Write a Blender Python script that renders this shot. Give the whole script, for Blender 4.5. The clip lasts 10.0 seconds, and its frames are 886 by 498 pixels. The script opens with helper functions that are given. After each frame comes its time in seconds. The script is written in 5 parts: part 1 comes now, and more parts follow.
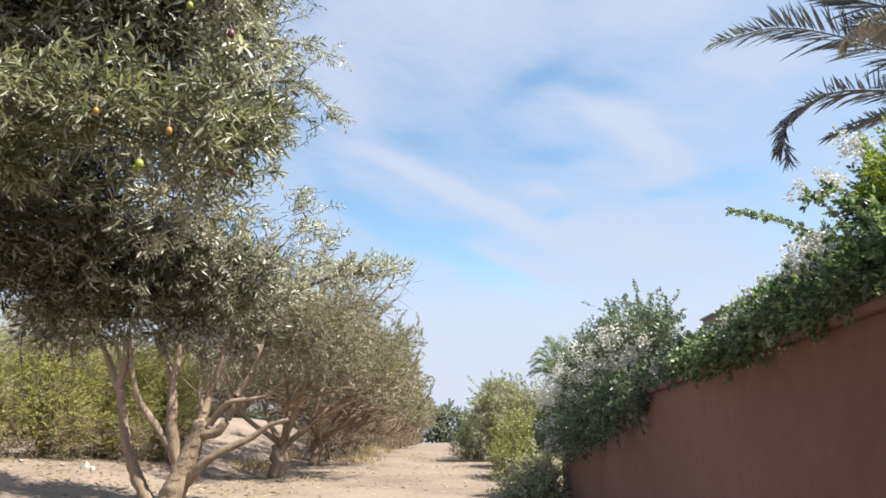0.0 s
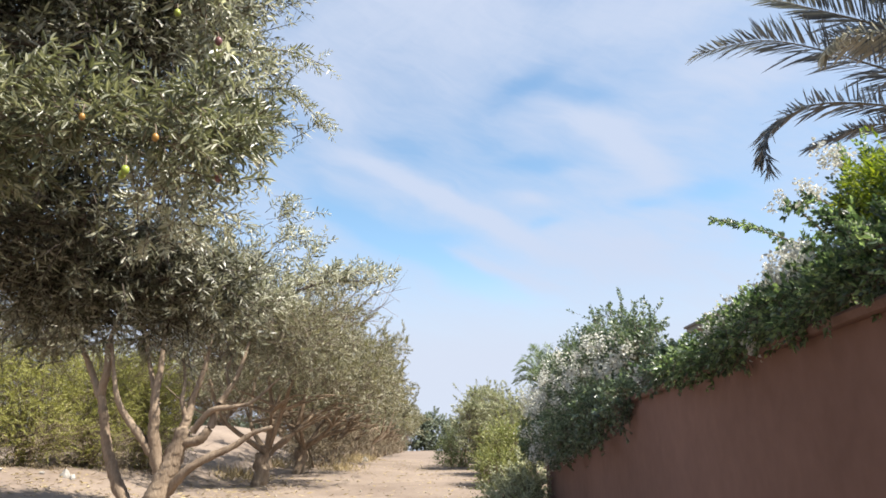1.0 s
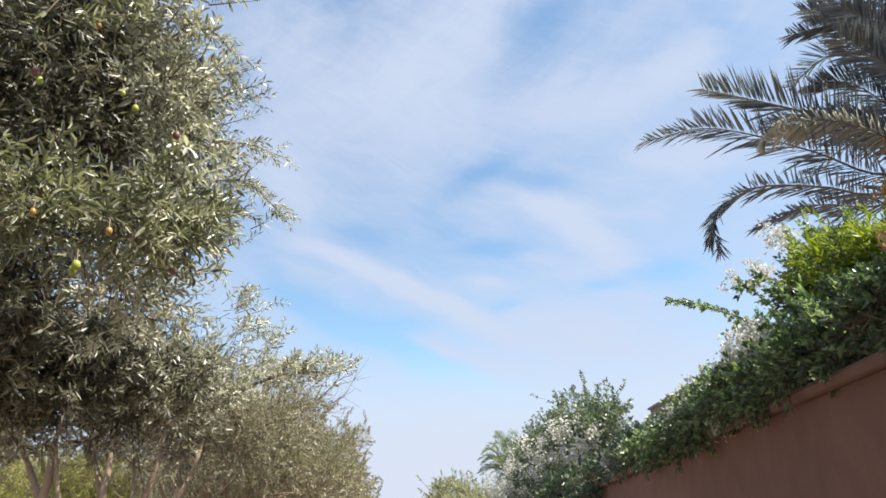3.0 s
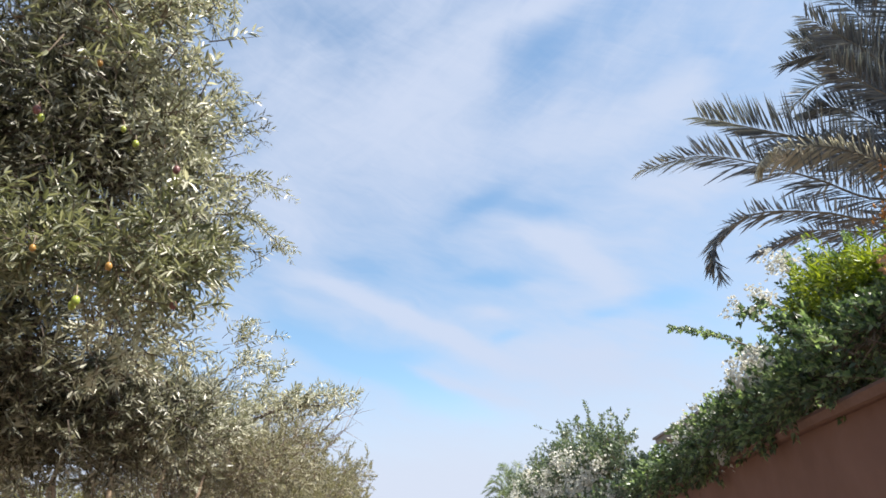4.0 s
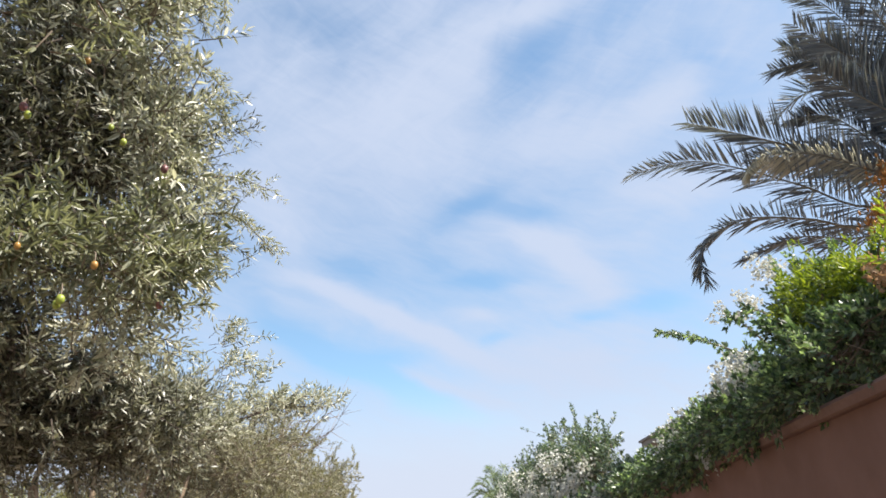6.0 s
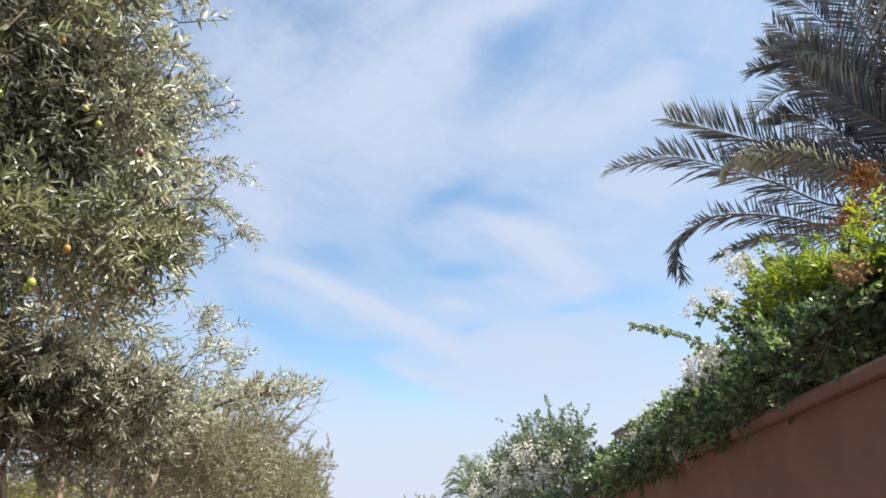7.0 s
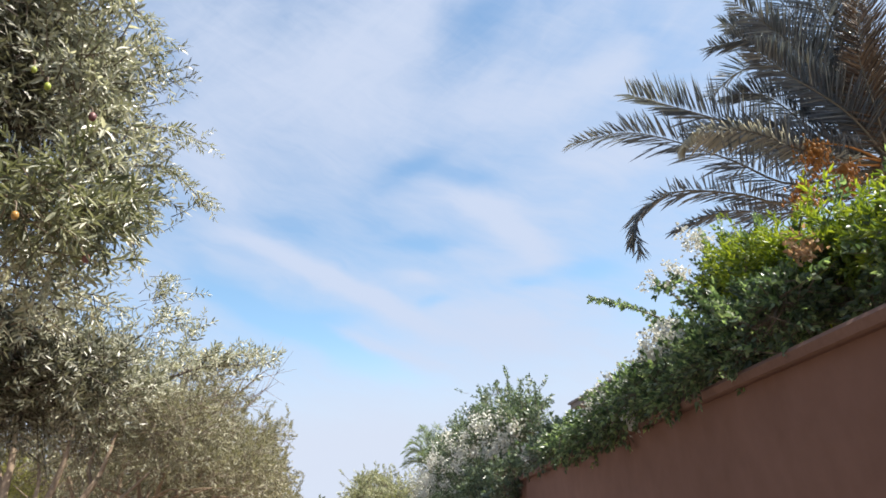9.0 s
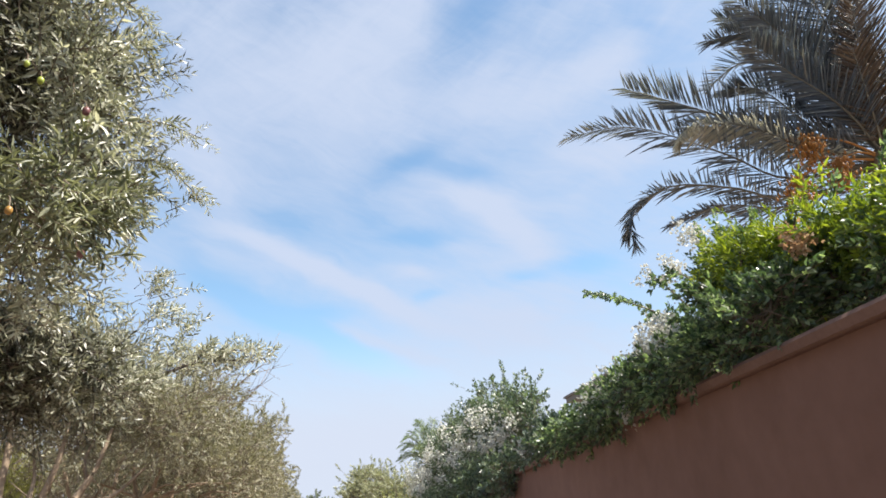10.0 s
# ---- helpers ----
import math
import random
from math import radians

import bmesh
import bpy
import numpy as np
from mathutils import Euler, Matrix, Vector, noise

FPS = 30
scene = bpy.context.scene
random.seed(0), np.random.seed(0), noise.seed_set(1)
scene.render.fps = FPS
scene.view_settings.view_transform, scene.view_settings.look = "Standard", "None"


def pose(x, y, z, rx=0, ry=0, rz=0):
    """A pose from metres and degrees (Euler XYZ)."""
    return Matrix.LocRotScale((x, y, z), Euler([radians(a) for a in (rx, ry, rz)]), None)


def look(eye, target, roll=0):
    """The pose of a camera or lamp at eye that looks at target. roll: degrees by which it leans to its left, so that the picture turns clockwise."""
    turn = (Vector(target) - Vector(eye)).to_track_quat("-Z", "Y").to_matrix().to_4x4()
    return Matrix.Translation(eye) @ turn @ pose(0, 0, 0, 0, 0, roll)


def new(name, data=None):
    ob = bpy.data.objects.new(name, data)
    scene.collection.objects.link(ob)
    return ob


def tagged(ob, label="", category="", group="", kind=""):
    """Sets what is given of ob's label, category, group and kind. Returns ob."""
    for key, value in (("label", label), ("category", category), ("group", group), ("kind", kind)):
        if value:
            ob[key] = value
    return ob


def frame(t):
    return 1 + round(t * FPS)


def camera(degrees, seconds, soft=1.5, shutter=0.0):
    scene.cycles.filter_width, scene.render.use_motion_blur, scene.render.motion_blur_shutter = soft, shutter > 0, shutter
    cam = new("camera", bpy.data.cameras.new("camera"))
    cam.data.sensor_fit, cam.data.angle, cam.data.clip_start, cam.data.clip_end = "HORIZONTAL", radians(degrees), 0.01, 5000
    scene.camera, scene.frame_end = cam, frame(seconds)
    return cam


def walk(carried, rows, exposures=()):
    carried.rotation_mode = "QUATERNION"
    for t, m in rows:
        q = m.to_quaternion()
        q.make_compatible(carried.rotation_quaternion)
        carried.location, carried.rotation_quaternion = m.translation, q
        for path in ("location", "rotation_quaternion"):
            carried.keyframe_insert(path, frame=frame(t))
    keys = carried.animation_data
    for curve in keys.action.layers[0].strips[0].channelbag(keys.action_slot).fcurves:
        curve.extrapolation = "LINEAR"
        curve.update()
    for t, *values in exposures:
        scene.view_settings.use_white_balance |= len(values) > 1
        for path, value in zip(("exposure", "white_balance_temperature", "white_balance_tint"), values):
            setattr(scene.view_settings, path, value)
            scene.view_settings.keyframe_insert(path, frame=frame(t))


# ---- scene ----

# ---------------------------------------------------------------- camera
cam = camera(64.6, 10.0, soft=1.7)
EYE = 1.6
ROWS = [
    (0, 0.0000, 0.0000, -0.0000, 0.000, 16.000, 0.000),
    (0.5, -0.0004, -0.0074, -0.0020, -0.336, 16.177, -0.016),
    (1, 0.0018, -0.0164, -0.0040, -1.200, 16.603, 0.023),
    (1.5, -0.0012, -0.0125, -0.0021, -2.607, 18.517, 0.835),
    (2, 0.0018, -0.0134, 0.0016, -3.225, 19.635, 0.954),
    (2.5, 0.0018, -0.0124, -0.0012, -3.424, 21.975, 1.953),
    (3, 0.0018, -0.0124, 0.0021, -3.780, 23.560, 2.419),
    (4.5, 0.0025, -0.0075, 0.0031, -3.245, 26.574, 3.284),
    (5, 0.0034, -0.0142, 0.0025, -3.277, 26.577, 3.223),
    (5.5, 0.0041, -0.0114, 0.0049, -3.665, 26.476, 3.095),
    (7, 0.0053, -0.0132, 0.0056, -6.582, 25.253, 2.675),
    (7.5, 0.0086, -0.0126, 0.0061, -7.414, 24.773, 2.716),
    (8, 0.0097, -0.0085, 0.0087, -8.524, 23.852, 2.862),
    (8.5, 0.0080, -0.0121, 0.0083, -9.330, 23.167, 3.095),
    (9, 0.0072, -0.0116, 0.0073, -9.730, 22.792, 3.274),
    (9.5, 0.0078, -0.0106, 0.0082, -9.903, 22.516, 3.389),
    (10, 0.0066, -0.0099, 0.0078, -10.023, 22.332, 3.502),
]
walk(cam, [(t, pose(x, y, EYE + z, 90 + pitch, roll, yaw)) for t, x, y, z, yaw, pitch, roll in ROWS])

# ---------------------------------------------------------------- sky and sun
SUN_AZ, SUN_EL = 112.0, 56.0


def math_node(nt, op, a, b=None, c=None, clamp=False):
    n = nt.nodes.new("ShaderNodeMath")
    n.operation, n.use_clamp = op, clamp
    for i, v in enumerate((a, b, c)):
        if v is None:
            continue
        if isinstance(v, (int, float)):
            n.inputs[i].default_value = v
        else:
            nt.links.new(v, n.inputs[i])
    return n.outputs[0]


def step_node(nt, v, lo, hi, to_lo=0.0, to_hi=1.0):
    n = nt.nodes.new("ShaderNodeMapRange")
    n.interpolation_type = "SMOOTHSTEP"
    nt.links.new(v, n.inputs["Value"])
    for key, val in (("From Min", lo), ("From Max", hi), ("To Min", to_lo), ("To Max", to_hi)):
        n.inputs[key].default_value = val
    return n.outputs["Result"]


def mix_colour(nt, fac, a, b, mode="MIX"):
    n = nt.nodes.new("ShaderNodeMix")
    n.data_type, n.blend_type = "RGBA", mode
    for sock, v in ((n.inputs[0], fac), (n.inputs[6], a), (n.inputs[7], b)):
        if isinstance(v, (int, float)):
            sock.default_value = v
        elif isinstance(v, tuple):
            sock.default_value = (*v, 1.0)
        else:
            nt.links.new(v, sock)
    return n.outputs[2]


def noise_node(nt, vec, scale, detail=4.0, rough=0.55, distort=0.0):
    n = nt.nodes.new("ShaderNodeTexNoise")
    n.inputs["Scale"].default_value = scale
    n.inputs["Detail"].default_value = detail
    n.inputs["Roughness"].default_value = rough
    n.inputs["Distortion"].default_value = distort
    if vec is not None:
        nt.links.new(vec, n.inputs["Vector"])
    return n.outputs["Fac"]


def combine(nt, x, y, z=0.0):
    n = nt.nodes.new("ShaderNodeCombineXYZ")
    for i, v in enumerate((x, y, z)):
        if isinstance(v, (int, float)):
            n.inputs[i].default_value = v
        else:
            nt.links.new(v, n.inputs[i])
    return n.outputs[0]


def build_sky():
    world = bpy.data.worlds.new("sky")
    scene.world = world
    world.use_nodes = True
    nt = world.node_tree
    nt.nodes.clear()
    out = nt.nodes.new("ShaderNodeOutputWorld")
    bg = nt.nodes.new("ShaderNodeBackground")
    bg.inputs["Strength"].default_value = 0.1
    nt.links.new(bg.outputs[0], out.inputs[0])
    sky = nt.nodes.new("ShaderNodeTexSky")
    sky.sky_type = "NISHITA"
    sky.sun_disc = False
    sky.sun_elevation, sky.sun_rotation = radians(SUN_EL), radians(SUN_AZ)
    sky.air_density, sky.dust_density, sky.ozone_density = 1.0, 0.6, 1.0
    tc = nt.nodes.new("ShaderNodeTexCoord")
    sep = nt.nodes.new("ShaderNodeSeparateXYZ")
    nt.links.new(tc.outputs["Generated"], sep.inputs[0])
    sx, sy, sz = sep.outputs
    az = math_node(nt, "MULTIPLY", math_node(nt, "ARCTAN2", sx, sy), 180 / math.pi)
    el = math_node(nt, "MULTIPLY", math_node(nt, "ARCSINE", sz), 180 / math.pi)

    # cirrus: the air's slow swirl bends every veil
    swirl = nt.nodes.new("ShaderNodeTexNoise")
    swirl.inputs["Scale"].default_value, swirl.inputs["Detail"].default_value = 1.0, 3.0
    nt.links.new(combine(nt, math_node(nt, "MULTIPLY", az, 0.16), math_node(nt, "MULTIPLY", el, 0.24), 5.1), swirl.inputs["Vector"])
    bend = nt.nodes.new("ShaderNodeSeparateXYZ")
    nt.links.new(swirl.outputs["Color"], bend.inputs[0])
    az_bent = math_node(nt, "ADD", az, math_node(nt, "MULTIPLY", math_node(nt, "SUBTRACT", bend.outputs[0], 0.5), 3.0))
    el_bent = math_node(nt, "ADD", el, math_node(nt, "MULTIPLY", math_node(nt, "SUBTRACT", bend.outputs[1], 0.5), 1.8))

    def rotated(deg, a0=0.0, e0=0.0):
        c, s = math.cos(radians(deg)), math.sin(radians(deg))
        a = math_node(nt, "SUBTRACT", az_bent, a0)
        e = math_node(nt, "SUBTRACT", el_bent, e0)
        u = math_node(nt, "ADD", math_node(nt, "MULTIPLY", a, c), math_node(nt, "MULTIPLY", e, s))
        v = math_node(nt, "SUBTRACT", math_node(nt, "MULTIPLY", e, c), math_node(nt, "MULTIPLY", a, s))
        return u, v

    def streaky(deg, along, across, seed, detail, rough, distort):
        u, v = rotated(deg)
        return noise_node(nt, combine(nt, math_node(nt, "MULTIPLY", u, along), math_node(nt, "MULTIPLY", v, across), seed), 1.0, detail, rough, distort)

    coarse = streaky(-8, 0.05, 0.10, 3.7, 5.0, 0.5, 0.5)
    fine = streaky(-16, 0.11, 0.34, 1.3, 5.0, 0.58, 0.6)
    wisp = streaky(-20, 0.22, 0.95, 7.7, 6.0, 0.62, 0.9)
    high = streaky(28, 0.10, 0.32, 9.1, 5.0, 0.58, 0.6)
    aloft = step_node(nt, el, 27.0, 36.0)
    grain = math_node(nt, "ADD", math_node(nt, "MULTIPLY", fine, math_node(nt, "SUBTRACT", 1.0, aloft)), math_node(nt, "MULTIPLY", high, aloft))
    cover = math_node(nt, "ADD", math_node(nt, "MULTIPLY", coarse, 0.36), math_node(nt, "MULTIPLY", grain, 0.44))
    cover = math_node(nt, "ADD", cover, math_node(nt, "MULTIPLY_ADD", math_node(nt, "SUBTRACT", wisp, 0.5), 0.22, COVER))

    def veil(a0, e0, ra, re, deg, amount):
        uu, vv = rotated(deg, a0, e0)
        q = math_node(nt, "ADD", math_node(nt, "POWER", math_node(nt, "ABSOLUTE", math_node(nt, "DIVIDE", uu, ra)), 2.0), math_node(nt, "POWER", math_node(nt, "ABSOLUTE", math_node(nt, "DIVIDE", vv, re)), 2.0))
        return math_node(nt, "MULTIPLY", math_node(nt, "EXPONENT", math_node(nt, "MULTIPLY", q, -1.0)), amount)

    for row in VEILS + GAPS:
        cover = math_node(nt, "ADD", cover, veil(*row))
    cover = step_node(nt, cover, 0.12, 0.92)
    cover = math_node(nt, "MULTIPLY_ADD", cover, 0.93, 0.02)
    low = step_node(nt, el, 16.5, 7.0, 0.0, 0.96)
    clear = mix_colour(nt, 1.0, sky.outputs[0], (0.93, 1.04, 1.0), "MULTIPLY")
    col = mix_colour(nt, low, mix_colour(nt, cover, clear, CLOUD), HAZE)
    nt.links.new(col, bg.inputs["Color"])


COVER = 0.14
# broad veils and the clear gaps between them: azimuth, elevation, half sizes, slant, amount
VEILS = [
    (16.8, 43.9, 5.6, 1.1, 4, 0.3), (9.9, 41.7, 4.3, 2.6, 34, 0.2), (2.8, 36.8, 7.7, 4.8, 34, 0.3), (-8.1, 36.3, 5.7, 4.0, 17, 0.2),
    (-10.0, 29.3, 4.5, 2.6, -26, 0.2), (17.3, 33.9, 6.6, 2.2, 5, 0.26), (27.8, 34.8, 6.8, 1.8, 18, 0.2), (26.5, 28.4, 4.8, 1.4, -10, 0.32),
    (14.6, 26.3, 4.5, 1.2, -11, 0.36), (18.0, 23.2, 4.9, 1.3, -38, 0.34), (-2.3, 22.2, 5.4, 0.8, -22, 0.38), (4.8, 18.7, 5.9, 0.9, -25, 0.38),
    (8.5, 20.6, 2.1, 0.5, -12, 0.25), (5.3, 15.0, 5.2, 0.7, -20, 0.34), (16.0, 15.9, 7.6, 2.2, -10, 0.3), (-7.4, 23.8, 3.6, 0.9, -12, 0.15),
]
GAPS = [
    (16.1, 40.6, 4.6, 2.0, 10, -0.28), (24.0, 42.5, 6.0, 2.6, 10, -0.14), (-6.0, 43.7, 5.7, 1.8, -5, -0.2), (8.4, 29.5, 3.9, 1.0, 21, -0.3), (13.0, 28.9, 4.0, 0.8, -11, -0.2),
    (9.7, 23.3, 3.9, 0.7, -3, -0.32), (23.4, 20.0, 3.2, 1.0, -5, -0.42), (-7.3, 19.5, 4.0, 1.1, -32, -0.36), (1.3, 15.4, 7.5, 1.1, -22, -0.5),
    (0.0, 17.4, 3.7, 0.8, -6, -0.34), (-2.0, 24.7, 3.1, 1.1, -16, -0.2), (18.2, 19.5, 2.2, 0.6, -1, -0.25), (9.7, 18.6, 1.5, 0.5, 6, -0.25),
    (5.3, 25.2, 2.2, 1.1, -18, -0.15), (32.3, 36.8, 3.0, 1.8, -74, -0.2), (-13.8, 35.9, 1.9, 1.3, -65, -0.15),
]
CLOUD = (2.72, 3.09, 3.88)
HAZE = (3.0, 3.28, 3.92)
build_sky()

sun_data = bpy.data.lights.new("sun", "SUN")
sun_data.energy, sun_data.angle, sun_data.color = 5.0, radians(0.53), (1.0, 0.94, 0.85)
sun_way = Vector((math.sin(radians(SUN_AZ)) * math.cos(radians(SUN_EL)), math.cos(radians(SUN_AZ)) * math.cos(radians(SUN_EL)), math.sin(radians(SUN_EL))))
sun = new("sun", sun_data)
sun.matrix_world = look(sun_way * 60, (0, 0, 0))
scene.view_settings.exposure = 1.23


# ---------------------------------------------------------------- materials
def blank(name):
    m = bpy.data.materials.new(name)
    m.use_nodes = True
    nt = m.node_tree
    nt.nodes.clear()
    out = nt.nodes.new("ShaderNodeOutputMaterial")
    return m, nt, out


def ramp(nt, fac, stops):
    n = nt.nodes.new("ShaderNodeValToRGB")
    cr = n.color_ramp
    while len(cr.elements) < len(stops):
        cr.elements.new(0.5)
    for e, (p, c) in zip(cr.elements, stops):
        e.position, e.color = p, (*c, 1.0)
    nt.links.new(fac, n.inputs[0])
    return n.outputs[0]


def solid(name, dark, light, scale=4.0, fine=60.0, rough=0.85, bump=0.3, bump_dist=0.01, stretch=(1, 1, 1), spec=0.3):
    """Opaque surface with broad and fine variation and relief."""
    m, nt, out = blank(name)
    p = nt.nodes.new("ShaderNodeBsdfPrincipled")
    nt.links.new(p.outputs[0], out.inputs[0])
    tc = nt.nodes.new("ShaderNodeTexCoord")
    mp = nt.nodes.new("ShaderNodeMapping")
    mp.inputs["Scale"].default_value = stretch
    nt.links.new(tc.outputs["Object"], mp.inputs[0])
    a = noise_node(nt, mp.outputs[0], scale, 5.0, 0.6)
    b = noise_node(nt, mp.outputs[0], fine, 4.0, 0.6)
    f = math_node(nt, "ADD", math_node(nt, "MULTIPLY", a, 0.65), math_node(nt, "MULTIPLY", b, 0.35))
    nt.links.new(ramp(nt, f, [(0.32, dark), (0.68, light)]), p.inputs["Base Color"])
    p.inputs["Roughness"].default_value = rough
    p.inputs["Specular IOR Level"].default_value = spec
    bn = nt.nodes.new("ShaderNodeBump")
    bn.inputs["Strength"].default_value, bn.inputs["Distance"].default_value = bump, bump_dist
    nt.links.new(f, bn.inputs["Height"])
    nt.links.new(bn.outputs[0], p.inputs["Normal"])
    return m


def leafy(name, stops, see=0.3, rough=0.45, spec=0.4, glow=(1.25, 1.3, 0.6)):
    """Leaves: each takes its own tint, lets some light through and has a dull shine."""
    m, nt, out = blank(name)
    geo = nt.nodes.new("ShaderNodeNewGeometry")
    tc = nt.nodes.new("ShaderNodeTexCoord")
    patch = noise_node(nt, tc.outputs["Object"], 1.7, 2.0)
    own = nt.nodes.new("ShaderNodeObjectInfo")
    chance = math_node(nt, "FRACT", math_node(nt, "ADD", geo.outputs["Random Per Island"], own.outputs["Random"]))
    f = math_node(nt, "ADD", math_node(nt, "MULTIPLY", chance, 0.75), math_node(nt, "MULTIPLY", patch, 0.5))
    f = math_node(nt, "SUBTRACT", f, 0.12)
    col = ramp(nt, f, stops)
    p = nt.nodes.new("ShaderNodeBsdfPrincipled")
    nt.links.new(col, p.inputs["Base Color"])
    p.inputs["Roughness"].default_value = rough
    p.inputs["Specular IOR Level"].default_value = spec
    t = nt.nodes.new("ShaderNodeBsdfTranslucent")
    nt.links.new(mix_colour(nt, 1.0, col, glow, "MULTIPLY"), t.inputs[0])
    mx = nt.nodes.new("ShaderNodeMixShader")
    mx.inputs[0].default_value = see
    nt.links.new(p.outputs[0], mx.inputs[1])
    nt.links.new(t.outputs[0], mx.inputs[2])
    nt.links.new(mx.outputs[0], out.inputs[0])
    return m


# inner olive leaves: part of the crown's shade is in this darker colour
OLIVE_SHADED = leafy("shaded_olive_leaves", [(0.0, (0.028, 0.03, 0.02)), (0.3, (0.072, 0.075, 0.047)), (0.55, (0.155, 0.155, 0.107)), (0.75, (0.28, 0.275, 0.213)), (1.0, (0.41, 0.395, 0.31))], 0.22, 0.42, 0.45, (1.2, 1.22, 0.8))
# outer olive leaves: silvery undersides, with sunlight brightened into the colour
OLIVE_SILVER_LIT = leafy("sunlit_silvery_olive_leaves", [(0.0, (0.09, 0.095, 0.058)), (0.25, (0.21, 0.215, 0.145)), (0.5, (0.4, 0.398, 0.31)), (0.75, (0.55, 0.54, 0.44)), (1.0, (0.62, 0.59, 0.47))], 0.34, 0.38, 0.55, (1.12, 1.15, 0.85))
OLIVE_YOUNG = leafy("young_olive_leaves", [(0.0, (0.058, 0.064, 0.036)), (0.4, (0.165, 0.174, 0.104)), (0.75, (0.32, 0.322, 0.222)), (0.92, (0.47, 0.455, 0.35)), (1.0, (0.36, 0.22, 0.09))], 0.3, 0.4, 0.5, (1.15, 1.2, 0.75))
OLIVE_FAR = leafy("dusty_olive_leaves", [(0.0, (0.09, 0.086, 0.054)), (0.5, (0.24, 0.224, 0.155)), (1.0, (0.445, 0.42, 0.325))], 0.25, 0.5, 0.4)
CLIMBER_LEAF = leafy("climber_leaves", [(0.0, (0.06, 0.095, 0.023)), (0.5, (0.155, 0.21, 0.042)), (1.0, (0.34, 0.38, 0.08))], 0.42, 0.45, 0.4, (1.6, 1.6, 0.4))
DARK_SHRUB = leafy("dark_shrub_leaves", [(0.0, (0.04, 0.055, 0.025)), (0.5, (0.09, 0.115, 0.05)), (1.0, (0.18, 0.20, 0.09))], 0.25, 0.55, 0.3)
PALM_GREEN = leafy("green_palm_leaflets", [(0.0, (0.115, 0.155, 0.0862)), (0.6, (0.23, 0.287, 0.161)), (1.0, (0.414, 0.46, 0.287))], 0.25, 0.4, 0.5, (1.1, 1.2, 0.6))
GREEN_OLIVE = leafy("green_olive_leaves", [(0.0, (0.15, 0.158, 0.1)), (0.5, (0.31, 0.318, 0.215)), (1.0, (0.50, 0.5, 0.36))], 0.25, 0.55, 0.3)
BOUG_LEAF = leafy("bougainvillea_leaves", [(0.0, (0.028, 0.046, 0.028)), (0.5, (0.09, 0.13, 0.08)), (0.8, (0.235, 0.292, 0.175)), (1.0, (0.42, 0.46, 0.26))], 0.42, 0.38, 0.65, (1.45, 1.65, 0.8))
BUSH_LEAF = leafy("bush_leaves", [(0.0, (0.03, 0.048, 0.034)), (0.5, (0.095, 0.13, 0.085)), (0.8, (0.2, 0.245, 0.17)), (1.0, (0.34, 0.36, 0.25))], 0.3, 0.36, 0.65, (1.35, 1.5, 0.8))
BRACT = leafy("white_bracts", [(0.0, (0.46, 0.46, 0.42)), (0.6, (0.65, 0.65, 0.61)), (1.0, (0.71, 0.66, 0.54))], 0.3, 0.6, 0.2, (1, 1, 0.92))
HEDGE_LEAF = leafy("hedge_leaves", [(0.0, (0.17, 0.165, 0.055)), (0.5, (0.3, 0.298, 0.09)), (1.0, (0.42, 0.405, 0.15))], 0.3, 0.55, 0.3)
SHRUB_LEAF = leafy("shrub_leaves", [(0.0, (0.085, 0.1, 0.036)), (0.5, (0.205, 0.222, 0.083)), (1.0, (0.38, 0.37, 0.17))], 0.3, 0.55, 0.3)
WITHERED = leafy("withered_bracts", [(0.0, (0.3, 0.18, 0.1)), (0.6, (0.5, 0.35, 0.22)), (1.0, (0.62, 0.48, 0.34))], 0.35, 0.7, 0.2, (1.1, 0.95, 0.75))
# distance haze is mixed into this lighter, greyer green
HAZED_LEAF = leafy("hazed_distant_leaves", [(0.0, (0.1, 0.12, 0.085)), (0.5, (0.17, 0.195, 0.14)), (1.0, (0.27, 0.29, 0.22))], 0.2, 0.6, 0.2, (1.0, 1.05, 0.8))
DRY_LEAF = leafy("dry_leaves", [(0.0, (0.108, 0.0855, 0.054)), (0.5, (0.216, 0.171, 0.113)), (1.0, (0.342, 0.288, 0.198))], 0.15, 0.7, 0.2, (1, 1, 0.8))
PALM_LEAF = leafy("palm_leaflets", [(0.0, (0.056, 0.07, 0.09)), (0.55, (0.14, 0.16, 0.182)), (0.85, (0.26, 0.268, 0.255)), (1.0, (0.38, 0.34, 0.25))], 0.16, 0.34, 0.7, (1.1, 1.15, 0.85))
# whitened leaflets for one frond: sunlight put into the colour
PALM_SUNLIT = leafy("sunlit_palm_leaflets", [(0.0, (0.3, 0.29, 0.24)), (0.6, (0.52, 0.5, 0.42)), (1.0, (0.66, 0.62, 0.5))], 0.42, 0.4, 0.5, (1.05, 1.05, 0.9))
PALM_DRY = leafy("dry_palm_leaflets", [(0.0, (0.055, 0.038, 0.028)), (0.6, (0.125, 0.088, 0.06)), (1.0, (0.24, 0.18, 0.12))], 0.12, 0.6, 0.3, (1.1, 1.0, 0.7))
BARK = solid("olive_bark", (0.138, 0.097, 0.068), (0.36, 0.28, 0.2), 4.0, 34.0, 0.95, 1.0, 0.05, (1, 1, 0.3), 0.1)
# darker copy of the olive bark: the crown's shade is in its colour
SHADED_BARK = solid("shaded_olive_bark", (0.045, 0.036, 0.03), (0.115, 0.095, 0.08), 8.0, 60.0, 0.95, 0.6, 0.01, (1, 1, 1), 0.1)
